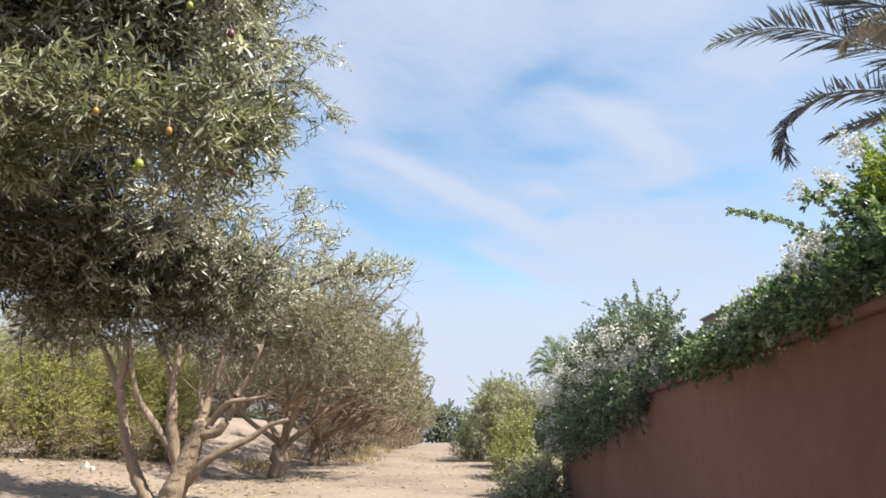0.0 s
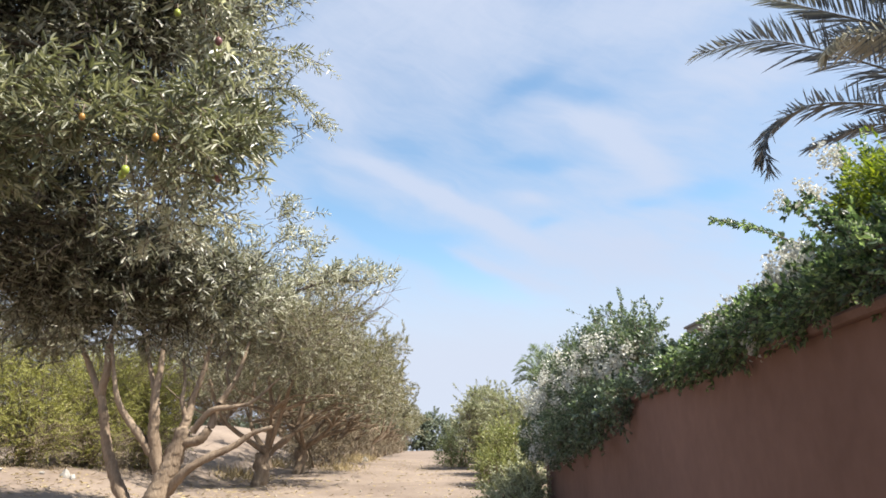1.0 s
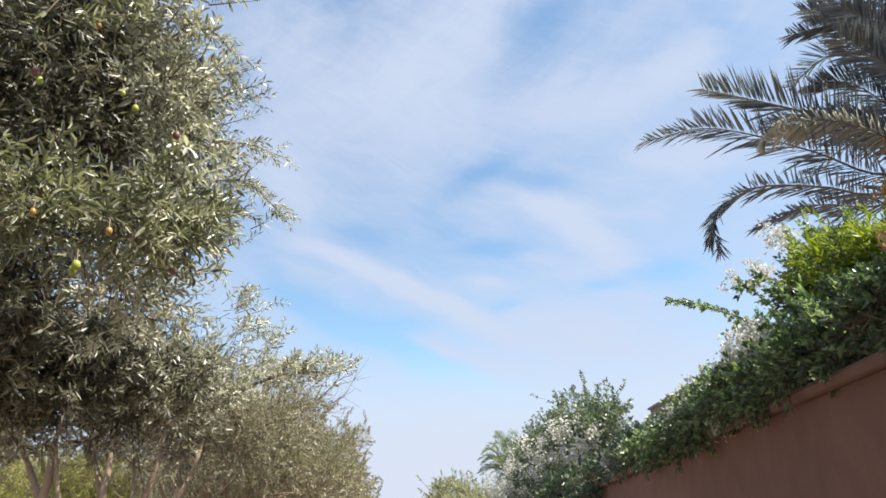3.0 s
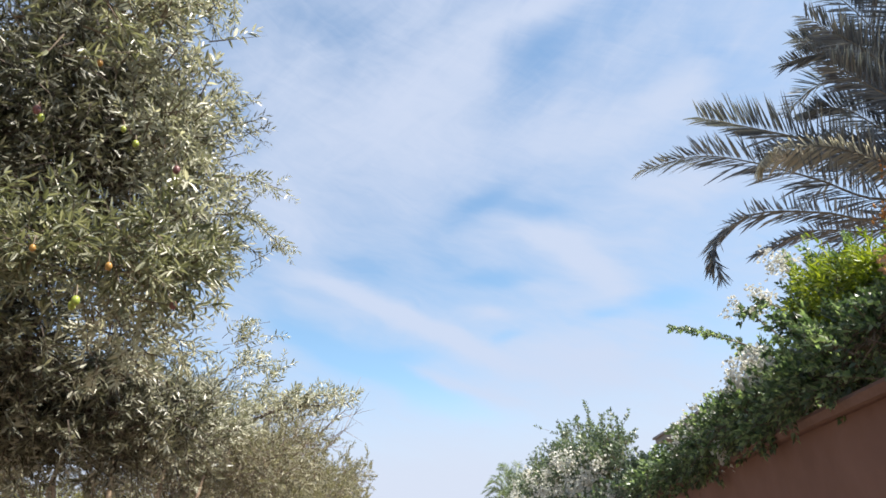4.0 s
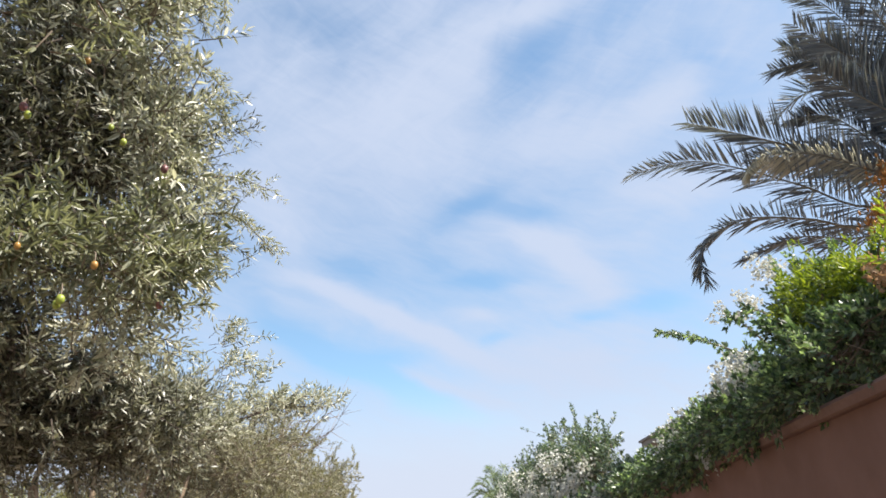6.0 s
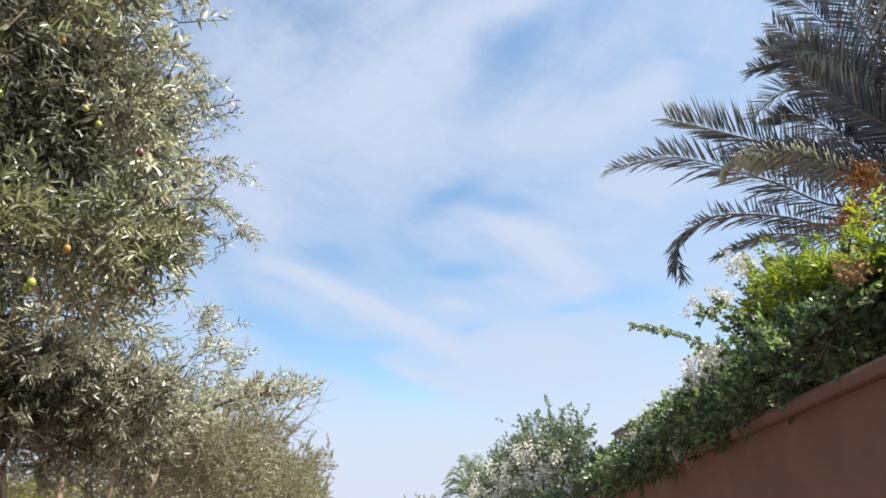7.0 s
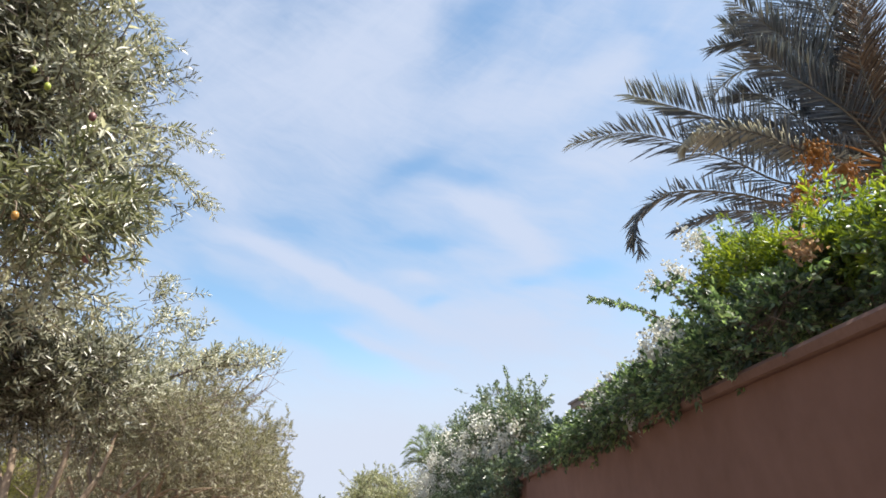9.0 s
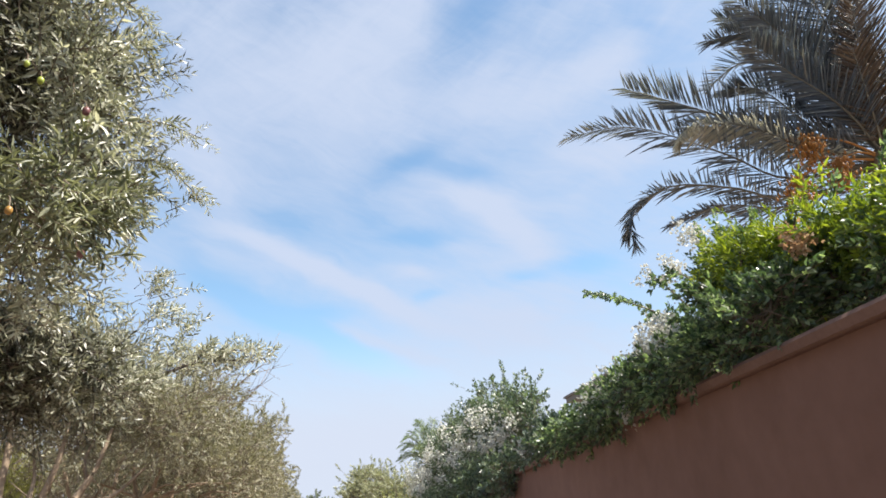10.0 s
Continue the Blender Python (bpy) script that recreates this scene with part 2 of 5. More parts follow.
TWIG = solid("twig_bark", (0.09, 0.07, 0.05), (0.22, 0.18, 0.14), 6.0, 60.0, 0.95, 0.3, 0.01, (1, 1, 1), 0.1)
PALM_BARK = solid("palm_bark", (0.09, 0.06, 0.04), (0.26, 0.18, 0.11), 5.0, 30.0, 0.95, 0.8, 0.04, (1, 1, 0.6), 0.1)
RACHIS = solid("palm_midrib", (0.10, 0.095, 0.075), (0.20, 0.185, 0.145), 6.0, 40.0, 0.6, 0.2, 0.005)
DATE = solid("dates", (0.27, 0.108, 0.0315), (0.495, 0.243, 0.063), 20.0, 90.0, 0.45, 0.1, 0.003)
FRUIT_GREEN = solid("green_olive_skin", (0.2, 0.25, 0.04), (0.33, 0.37, 0.07), 20.0, 90.0, 0.3, 0.05, 0.002)
FRUIT_ORANGE = solid("yellowing_olive_skin", (0.26, 0.13, 0.035), (0.4, 0.23, 0.06), 20.0, 90.0, 0.3, 0.05, 0.002)
FRUIT_DARK = solid("ripe_olive_skin", (0.1, 0.045, 0.045), (0.24, 0.11, 0.1), 20.0, 90.0, 0.3, 0.05, 0.002)
PLASTER = solid("terracotta_plaster", (0.168, 0.096, 0.075), (0.236, 0.139, 0.111), 0.8, 9.0, 0.9, 0.06, 0.004, (1, 1, 0.75), 0.15)
COPING = solid("coping_plaster", (0.145, 0.083, 0.064), (0.215, 0.132, 0.103), 2.5, 60.0, 0.9, 0.3, 0.005, (1, 1, 1), 0.15)
HOUSE_WALL = solid("house_plaster", (0.281, 0.162, 0.119), (0.357, 0.221, 0.162), 0.8, 40.0, 0.9, 0.2, 0.004)
ROOF = solid("roof_slab", (0.19, 0.17, 0.157), (0.27, 0.243, 0.223), 0.8, 20.0, 0.9, 0.2, 0.01)
SAND = solid("sandy_earth", (0.15, 0.114, 0.09), (0.272, 0.218, 0.175), 0.45, 9.0, 0.95, 0.7, 0.05, (1, 1, 1), 0.1)
STONE = solid("pale_stone", (0.238, 0.2, 0.162), (0.391, 0.34, 0.281), 6.0, 40.0, 0.9, 0.5, 0.02)
WHITE_STONE = solid("white_stone", (0.25, 0.232, 0.208), (0.42, 0.4, 0.37), 9.0, 50.0, 0.9, 0.5, 0.02)
STRAW = leafy("dry_straw", [(0.0, (0.187, 0.136, 0.068)), (0.6, (0.357, 0.281, 0.153)), (1.0, (0.468, 0.391, 0.246))], 0.15, 0.8, 0.1, (1, 1, 0.8))


# ---------------------------------------------------------------- mesh helpers
def mesh_of(name, verts, loops, sizes, smooth=False):
    """A mesh from arrays: corner places, corner numbers face after face, and corners per face."""
    me = bpy.data.meshes.new(name)
    verts = np.asarray(verts, dtype=np.float32)
    loops = np.asarray(loops, dtype=np.int32).ravel()
    sizes = np.asarray(sizes, dtype=np.int32)
    me.vertices.add(len(verts))
    me.vertices.foreach_set("co", verts.ravel())
    me.loops.add(len(loops))
    me.loops.foreach_set("vertex_index", loops)
    me.polygons.add(len(sizes))
    me.polygons.foreach_set("loop_start", np.concatenate([[0], np.cumsum(sizes)[:-1]]).astype(np.int32))
    me.polygons.foreach_set("use_smooth", np.full(len(sizes), smooth))
    me.update(calc_edges=True)
    return me


def thing(name, place, label, category, group="", kind=""):
    ob = new(name)
    ob.location = place
    ob.empty_display_size = 0.2
    return tagged(ob, label, category, group, kind)


def root_of(ob):
    while ob.parent:
        ob = ob.parent
    return ob


def part(name, geo, material, parent, label="", kind="", smooth=False):
    """One mesh object under a thing or a part; geo: (verts, loops, sizes) in world places."""
    verts, loops, sizes = geo
    verts = np.asarray(verts, dtype=np.float64) - np.array(root_of(parent).location)
    ob = new(name, mesh_of(name, verts, loops, sizes, smooth))
    ob.data.materials.append(material)
    ob.parent = parent
    return tagged(ob, label, "", "", kind)


def setting(name, geo, material, label, category="", smooth=False):
    verts, loops, sizes = geo
    ob = new(name, mesh_of(name, verts, loops, sizes, smooth))
    ob.data.materials.append(material)
    return tagged(ob, label, category, "", "structure")


def join(parts):
    vs, ls, ss, n = [], [], [], 0
    for v, l, s in parts:
        v = np.asarray(v)
        vs.append(v)
        ls.append(np.asarray(l).ravel() + n)
        ss.append(np.asarray(s))
        n += len(v)
    return np.concatenate(vs), np.concatenate(ls), np.concatenate(ss)


def unit(v):
    v = np.asarray(v, dtype=float)
    return v / np.maximum(np.linalg.norm(v, axis=-1, keepdims=True), 1e-9)


def spline(points, n):
    """n places along a smooth curve through the points."""
    p = np.asarray(points, dtype=float)
    if len(p) == 2:
        return p[0] + (p[1] - p[0]) * np.linspace(0, 1, n)[:, None]
    q = np.vstack([2 * p[0] - p[1], p, 2 * p[-1] - p[-2]])
    s = np.linspace(0, len(p) - 1 - 1e-6, n)
    i = s.astype(int)
    t = (s - i)[:, None]
    a, b, c, d = q[i], q[i + 1], q[i + 2], q[i + 3]
    return 0.5 * (2 * b + (c - a) * t + (2 * a - 5 * b + 4 * c - d) * t ** 2 + (3 * b - a - 3 * c + d) * t ** 3)


def tube(points, r0, r1, n=10, sides=7, knots=0.0, rng=None, power=1.0):
    """A tapered, slightly uneven round limb along a smooth curve."""
    c = spline(points, n)
    tan = unit(np.gradient(c, axis=0))
    ref = np.where(np.abs(tan[:, 2:3]) > 0.9, np.array([[1.0, 0, 0]]), np.array([[0, 0, 1.0]]))
    a = unit(np.cross(tan, ref))
    b = np.cross(tan, a)
    f = np.linspace(0, 1, n) ** power
    r = (r0 + (r1 - r0) * f)[:, None] * np.ones((1, sides))
    if knots and rng is not None:
        r = r * (1 + knots * rng.uniform(-1, 1, (n, sides)))
    ang = np.linspace(0, 2 * np.pi, sides, endpoint=False)
    v = c[:, None] + r[..., None] * (a[:, None] * np.cos(ang)[None, :, None] + b[:, None] * np.sin(ang)[None, :, None])
    v = np.vstack([v.reshape(-1, 3), c[-1:] + tan[-1:] * r1])
    i, j = np.meshgrid(np.arange(n - 1), np.arange(sides), indexing="ij")
    k = (j + 1) % sides
    quads = np.stack([i * sides + j, i * sides + k, (i + 1) * sides + k, (i + 1) * sides + j], -1).reshape(-1, 4)
    jj = np.arange(sides)
    tip = np.stack([(n - 1) * sides + jj, (n - 1) * sides + (jj + 1) % sides, np.full(sides, n * sides)], -1)
    return v, np.concatenate([quads.ravel(), tip.ravel()]), np.concatenate([np.full(len(quads), 4), np.full(sides, 3)])


def leaves(pos, way, up, length, width, fold=0.18, droop=0.12, shape="long"):
    """Many leaf blades at once: two faces each, folded along the midrib."""
    pos, way, up = np.asarray(pos), unit(way), np.asarray(up)
    side = unit(np.cross(way, up))
    nor = np.cross(side, way)
    L = np.asarray(length)[:, None] * np.ones((len(pos), 1))
    W = np.asarray(width)[:, None] * np.ones((len(pos), 1))
    if shape == "long":
        a, wa, b, wb = 0.3, 0.5, 0.68, 0.44
    elif shape == "broad":
        a, wa, b, wb = 0.28, 0.5, 0.6, 0.36
    else:
        a, wa, b, wb = 0.2, 0.5, 0.7, 0.4
    up_a, up_b = nor * W * fold, nor * W * fold * 0.6
    v = np.stack([
        pos,
        pos + way * L * a + side * W * wa + up_a,
        pos + way * L * b + side * W * wb + up_b - nor * L * droop * 0.3,
        pos + way * L - nor * L * droop,
        pos + way * L * b - side * W * wb + up_b - nor * L * droop * 0.3,
        pos + way * L * a - side * W * wa + up_a,
    ], 1).reshape(-1, 3)
    k = np.arange(len(pos))[:, None] * 6
    loops = np.concatenate([k + np.array([[0, 3, 2, 1]]), k + np.array([[0, 5, 4, 3]])], 1)
    return v, loops.ravel(), np.full(len(pos) * 2, 4)


LEAF_MESHES = {}


def blades(name, pos, way, up, length, width, material, parent, shape="blade"):
    """Leaves as objects of their own, all on one shared mesh."""
    key = (name, material.name)
    if key not in LEAF_MESHES:
        me = mesh_of(name, *leaves(np.zeros((1, 3)), np.array([[1.0, 0, 0]]), np.array([[0, 0, 1.0]]), np.ones(1), np.ones(1), 0.2, 0.12, shape))
        me.materials.append(material)
        LEAF_MESHES[key] = me
    home = np.array(root_of(parent).location)
    way = unit(way)
    side = unit(np.cross(way, up))
    nor = np.cross(side, way)
    for p, a, b, c, l, w in zip(pos - home, way, -side, nor, length, width):
        ob = new(name, LEAF_MESHES[key])
        ob.parent = parent
        ob.matrix_basis = Matrix(((a[0] * l, b[0] * w, c[0] * w, p[0]), (a[1] * l, b[1] * w, c[1] * w, p[1]), (a[2] * l, b[2] * w, c[2] * w, p[2]), (0, 0, 0, 1)))


def flecks(pos, way, up, length, width):
    """Small far leaves: one kite each."""
    way = unit(way)
    side = unit(np.cross(way, up))
    L, W = np.asarray(length)[:, None], np.asarray(width)[:, None]
    v = np.stack([pos, pos + way * L * 0.45 + side * W * 0.5, pos + way * L, pos + way * L * 0.45 - side * W * 0.5], 1).reshape(-1, 3)
    k = np.arange(len(pos))[:, None] * 4
    return v, (k + np.array([[0, 1, 2, 3]])).ravel(), np.full(len(pos), 4)


def spray_template(rng, pairs, length, leaf, spread=50, both=2):
    """Leaves along a twig that runs in +x: base, way, up, scale."""
    s = (np.arange(pairs * both) // both + rng.uniform(-0.3, 0.3, pairs * both)) / pairs * length * 0.95 + 0.04 * length
    turn = np.arange(pairs * both) * np.pi + (np.arange(pairs * both) // both) * 1.57 + rng.uniform(-0.5, 0.5, pairs * both)
    open_ = np.radians(spread * rng.uniform(0.6, 1.3, pairs * both)) * (1 - 0.45 * s / length)
    bend = 0.10 * length * (s / length) ** 2
    base = np.stack([s, np.zeros_like(s), -bend], 1)
    way = np.stack([np.cos(open_), np.sin(open_) * np.cos(turn), np.sin(open_) * np.sin(turn)], 1)
    up = np.stack([-np.sin(open_), np.cos(open_) * np.cos(turn), np.cos(open_) * np.sin(turn)], 1) + rng.normal(0, 0.35, (len(s), 3))
    return base, way, up, leaf * rng.uniform(0.65, 1.15, len(s)) * (1 - 0.35 * (s / length) ** 3)


def frames_for(rng, way):
    way = unit(way)
    ref = rng.normal(0, 1, way.shape) + np.array([0, 0, 0.6])
    y = unit(np.cross(ref, way))
    return np.stack([way, y, np.cross(way, y)], -1)


def lay_sprays(rng, pos, way, templates, scale=(0.8, 1.2)):
    """Twigs with leaves set at pos along way. Gives leaf places, ways, ups, lengths, and the twigs' ends."""
    fr = frames_for(rng, way)
    sc = rng.uniform(*scale, len(pos))
    pick = rng.integers(0, len(templates), len(pos))
    P, A, N, S = [], [], [], []
    for i, (b, w, u, s) in enumerate(templates):
        m = pick == i
        if not m.any():
            continue
        R, c, k = fr[m], pos[m], sc[m]
        P.append((c[:, None] + np.einsum("mij,nj->mni", R, b) * k[:, None, None]).reshape(-1, 3))
        A.append(np.einsum("mij,nj->mni", R, w).reshape(-1, 3))
        N.append(np.einsum("mij,nj->mni", R, u).reshape(-1, 3))
        S.append((s[None] * k[:, None]).ravel())
    return np.concatenate(P), np.concatenate(A), np.concatenate(N), np.concatenate(S), fr[:, :, 0], sc


def sunward(up, amount, light=(0.5, -0.5, 0.6)):
    """Leaf faces turned more towards the light, as leaves grow."""
    return unit(up) + np.array(light) * amount


def twigs(pos, way, length, r):
    """Thin three-sided sticks, many at once."""
    n = len(pos)
    way = unit(way)
    ref = np.where(np.abs(way[:, 2:3]) > 0.9, np.array([[1.0, 0, 0]]), np.array([[0, 0, 1.0]]))
    a = unit(np.cross(way, ref))
    b = np.cross(way, a)
    tip = pos + way * np.asarray(length)[:, None] - np.array([0, 0, 1]) * 0.1 * np.asarray(length)[:, None]
    v = []
    for q in range(3):
        t = q * 2 * np.pi / 3
        v.append(pos + (a * np.cos(t) + b * np.sin(t)) * np.asarray(r)[:, None])
    v = np.stack([*v, tip], 1).reshape(-1, 3)
    k = np.arange(n)[:, None] * 4
    return v, (k + np.array([[0, 1, 3, 1, 2, 3, 2, 0, 3]])).ravel(), np.full(n * 3, 3)


def in_lobes(rng, lobes, n, core=0.35):
    """Places in a heap of uneven lobes (x, y, z, rx, ry, rz), mostly towards their skins, and the outward ways."""
    lobes = np.asarray(lobes, dtype=float)
    area = (lobes[:, 3] * lobes[:, 4] * lobes[:, 5]) ** (2 / 3)
    pick = rng.choice(len(lobes), n, p=area / area.sum())
    u = unit(rng.normal(0, 1, (n, 3)))
    r = core + (1 - core) * rng.uniform(0, 1, n) ** 0.6
    ph = rng.uniform(0, 6, (len(lobes), 3))[pick]
    wob = 0.96 + 0.1 * np.sin(u[:, 0] * 7 + ph[:, 0]) + 0.1 * np.sin(u[:, 1] * 8 + ph[:, 1]) + 0.08 * np.sin(u[:, 2] * 9 + ph[:, 2])
    return lobes[pick, :3] + u * (r * wob)[:, None] * lobes[pick, 3:], u


def clumped(rng, lobes, clumps, n, size, core=0.35, out=0.6):
    """Places gathered in tufts that fill the lobes, and their outward ways."""
    c, u = in_lobes(rng, lobes, clumps, core)
    k = rng.integers(0, clumps, n)
    off = rng.normal(0, 1, (n, 3))
    s = size * rng.uniform(0.5, 1.3, clumps)[k]
    return c[k] + off * s[:, None] * 0.6, unit(u[k] * out + off * 0.5)


def box(x0, x1, y0, y1, z0, z1):
    v = np.array([(x, y, z) for x in (x0, x1) for y in (y0, y1) for z in (z0, z1)])
    f = [0, 1, 3, 2, 4, 6, 7, 5, 0, 4, 5, 1, 2, 3, 7, 6, 0, 2, 6, 4, 1, 5, 7, 3]
    return v, f, [4] * 6


def pebble(rng, c, r):
    """A small rough stone."""
    bm = bmesh.new()
    bmesh.ops.create_icosphere(bm, subdivisions=2, radius=1.0)
    sq = rng.uniform(0.6, 1.1, 3)
    v = np.array([vv.co[:] for vv in bm.verts]) * sq * r
    v *= 1 + 0.3 * np.sin(v[:, :1] * 5 / r + rng.uniform(0, 6)) * np.cos(v[:, 1:2] * 4 / r + 1) + 0.15 * np.sin(v[:, 2:3] * 7 / r)
    f = np.array([[q.index for q in ff.verts] for ff in bm.faces])
    bm.free()
    return v + np.asarray(c), f.ravel(), np.full(len(f), 3)


# ---------------------------------------------------------------- ground
def smooth01(t):
    t = np.clip(t, 0, 1)
    return t * t * (3 - 2 * t)


def ground_z(x, y):
    """The lane climbs gently ahead; a bank rises on the grove side."""
    x, y = np.asarray(x, dtype=float), np.asarray(y, dtype=float)
    z = 0.3 * smooth01(y / 8) + 0.03 * np.clip(y, 0, 25) + 0.0225 * np.clip(y - 25, 0, 60)
    z = z + 0.62 * smooth01((-5 - x) / 5) * smooth01(y / 10)
    z = z + 1.25 * np.exp(-((x + 11) ** 2 / 36 + (y - 37) ** 2 / 90))
    z = z + 0.03 * np.sin(x * 1.3 + 0.6 * y) * np.sin(0.9 * y - 0.4 * x) * smooth01(y / 6)
    return z


def build_ground():
    a = np.sinh(np.linspace(-6.2, 6.2, 150)) * 2.6 - 1
    b = np.sinh(np.linspace(-5.2, 6.0, 190)) * 4.0 + 10
    X, Y = np.meshgrid(a, b, indexing="ij")
    Z = ground_z(X, Y)
    v = np.stack([X, Y, Z], -1).reshape(-1, 3)
    n, m = X.shape
    i, j = np.meshgrid(np.arange(n - 1), np.arange(m - 1), indexing="ij")
    q = np.stack([i * m + j, (i + 1) * m + j, (i + 1) * m + j + 1, i * m + j + 1], -1)
    setting("ground", (v, q.ravel(), np.full((n - 1) * (m - 1), 4)), SAND, "pale sandy bare earth of a lane in an olive grove", "ground", True)


build_ground()

# ---------------------------------------------------------------- garden wall
WALL_X, WALL_SLOPE, WALL_TOP = 1.445, 0.067, 2.10


def wall_face(y):
    return WALL_X + WALL_SLOPE * y


def along_wall(profile, y0, y1, n=1):
    """A straight run of a cross-section (offset from the wall face, height) along the wall."""
    prof = np.asarray(profile, dtype=float)
    k = len(prof)
    rows = []
    for y in np.linspace(y0, y1, n + 1):
        rows.append(np.stack([wall_face(y) + prof[:, 0], np.full(k, y), prof[:, 1]], 1))
    v = np.concatenate(rows)
    q = [[i * k + j, i * k + (j + 1) % k, (i + 1) * k + (j + 1) % k, (i + 1) * k + j] for i in range(n) for j in range(k)]
    loops = [c for f in q for c in f] + list(range(k))[::-1] + list(range(n * k, n * k + k))
    return v, loops, [4] * len(q) + [k, k]


garden_wall = setting("wall_east", along_wall([(0.025, -0.3), (0.025, WALL_TOP), (0.225, WALL_TOP), (0.225, -0.3)], -9, 15.4, 24), PLASTER, "terracotta-coloured plastered garden wall in shade", "wall")
coping = new("coping", mesh_of("coping", *along_wall([(0.0, WALL_TOP - 0.006), (-0.012, WALL_TOP), (-0.018, WALL_TOP + 0.03), (-0.004, WALL_TOP + 0.046), (0.125, WALL_TOP + 0.056), (0.25, WALL_TOP + 0.046), (0.268, WALL_TOP + 0.03), (0.26, WALL_TOP - 0.006)], -9, 15.43, 24)))
coping.data.materials.append(COPING)
coping.parent = garden_wall
tagged(coping, "paler rounded plaster coping")


# ---------------------------------------------------------------- olive trees
def olive_fruit(c, r, material, parent, name="olive"):
    u = np.linspace(0, np.pi, 7)[1:-1]
    w = np.linspace(0, 2 * np.pi, 8, endpoint=False)
    v = [(0, 0, 1.25)] + [(math.sin(a) * math.cos(b), math.sin(a) * math.sin(b), 1.25 * math.cos(a)) for a in u for b in w] + [(0, 0, -1.25)]
    f, s = [], []
    for j in range(8):
        f += [0, 1 + j, 1 + (j + 1) % 8]
        s.append(3)
    for i in range(4):
        for j in range(8):
            f += [1 + i * 8 + j, 1 + (i + 1) * 8 + j, 1 + (i + 1) * 8 + (j + 1) % 8, 1 + i * 8 + (j + 1) % 8]
            s.append(4)
    for j in range(8):
        f += [33 + (j + 1) % 8, 33 + j, 41]
        s.append(3)
    return part(name, (np.array(v) * r + np.asarray(c), f, s), material, parent, "", "", True)


def near_olive():
    """The olive whose boughs hang over the lane beside the camera."""
    rng = np.random.default_rng(11)
    base = (-3.0, 1.7, float(ground_z(-3.0, 1.7)))
    tree = thing("olive_tree", base, "large olive tree with silvery leaves, boughs hanging over the lane", "tree", "olive trees")
    b = np.array(base)
    part("trunk", join([tube([b - (0, 0, 0.2), b + (0.05, 0.02, 0.5), b + (0.02, 0.1, 1.1), b + (0.1, 0.2, 1.7)], 0.3, 0.17, 16, 12, 0.12, rng),
                        tube([b + (-0.25, 0.1, -0.2), b + (-0.1, 0.05, 0.4), b + (0.0, 0.05, 0.9)], 0.2, 0.12, 10, 9, 0.12, rng)]), BARK, tree, "gnarled grey-brown trunk", "", True)
    forks = b + np.array((0.1, 0.2, 1.65))
    boughs = [
        ([forks, (-2.7, 2.9, 2.75), (-2.0, 3.7, 2.8), (-1.5, 3.85, 2.56), (-1.0, 3.95, 2.44), (-0.68, 4.25, 2.64), (-0.36, 4.5, 2.72)], 0.028, 0.004),
        ([forks, (-2.6, 2.1, 2.8), (-1.9, 2.5, 3.1), (-1.3, 2.65, 3.25), (-0.95, 2.75, 3.35)], 0.045, 0.004),
        ([forks, (-2.7, 2.0, 3.0), (-2.1, 2.3, 3.8), (-1.5, 2.45, 4.3), (-1.0, 2.5, 4.7)], 0.05, 0.006),
        ([forks, (-2.9, 2.2, 2.9), (-2.6, 2.8, 3.7), (-2.3, 3.2, 4.4)], 0.06, 0.01),
        ([forks, (-2.5, 2.8, 2.85), (-1.8, 3.2, 2.9), (-1.3, 3.3, 2.8)], 0.024, 0.005),
        ([(-1.9, 2.5, 3.1), (-1.4, 2.7, 2.9), (-1.0, 2.8, 2.75), (-0.92, 2.85, 2.65)], 0.014, 0.003),
        ([(-2.6, 2.1, 2.8), (-2.0, 2.25, 3.05), (-1.5, 2.25, 3.05), (-1.1, 2.22, 3.0)], 0.022, 0.004),
        ([forks, (-3.3, 1.4, 2.6), (-3.6, 0.8, 3.4), (-3.8, 0.3, 4.0)], 0.08, 0.01),
    ]
    # boughs take the bark copy darkened for the crown's shade
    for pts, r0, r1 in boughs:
        part("bough", tube(pts, r0, r1, 26, 8, 0.08, rng), SHADED_BARK, tree, "", "", True)
    near = [spray_template(rng, 7, 0.135, 0.05, 72) for _ in range(8)]
    long = [spray_template(rng, 7, 0.15, 0.055, 68) for _ in range(6)]

    def foliage(name, label, lobes, clumps, n, size, bias, temps, scale, material, wide, full=True, core=0.1, wood=TWIG, turned=0.5):
        """One storey of the crown: shoots gathered in tufts, their leaves and their twigs."""
        pos, u = clumped(rng, lobes, clumps, n, size, core)
        P, A, N, S, w, sc = lay_sprays(rng, pos, u * 0.7 + rng.normal(0, 0.45, u.shape) + np.array(bias), temps, scale)
        shape = leaves if full else flecks
        crown = part(name, shape(P, A, sunward(N, turned, (0.65, -0.7, 0.25)), S, S * wide), material, tree, label, "stuff")
        part("twig_tangle", twigs(pos - w * 0.05, w, sc * 0.2, sc * 0.003), wood, crown, "thin brown twigs", "stuff")
        return crown

    # sunlit shoots on the lane side
    foliage("hanging_foliage", "greener long-leaved shoots hanging in the sun", [
        (-1.34, 1.92, 2.58, 0.2, 0.2, 0.11), (-1.1, 1.97, 2.6, 0.18, 0.2, 0.1), (-0.92, 2.04, 2.62, 0.16, 0.2, 0.1), (-0.76, 2.14, 2.7, 0.13, 0.2, 0.1)],
        50, 300, 0.09, (0.15, -0.15, 0.0), long, (0.75, 1.15), OLIVE_YOUNG, 0.21, True, 0.2, TWIG, 1.3)
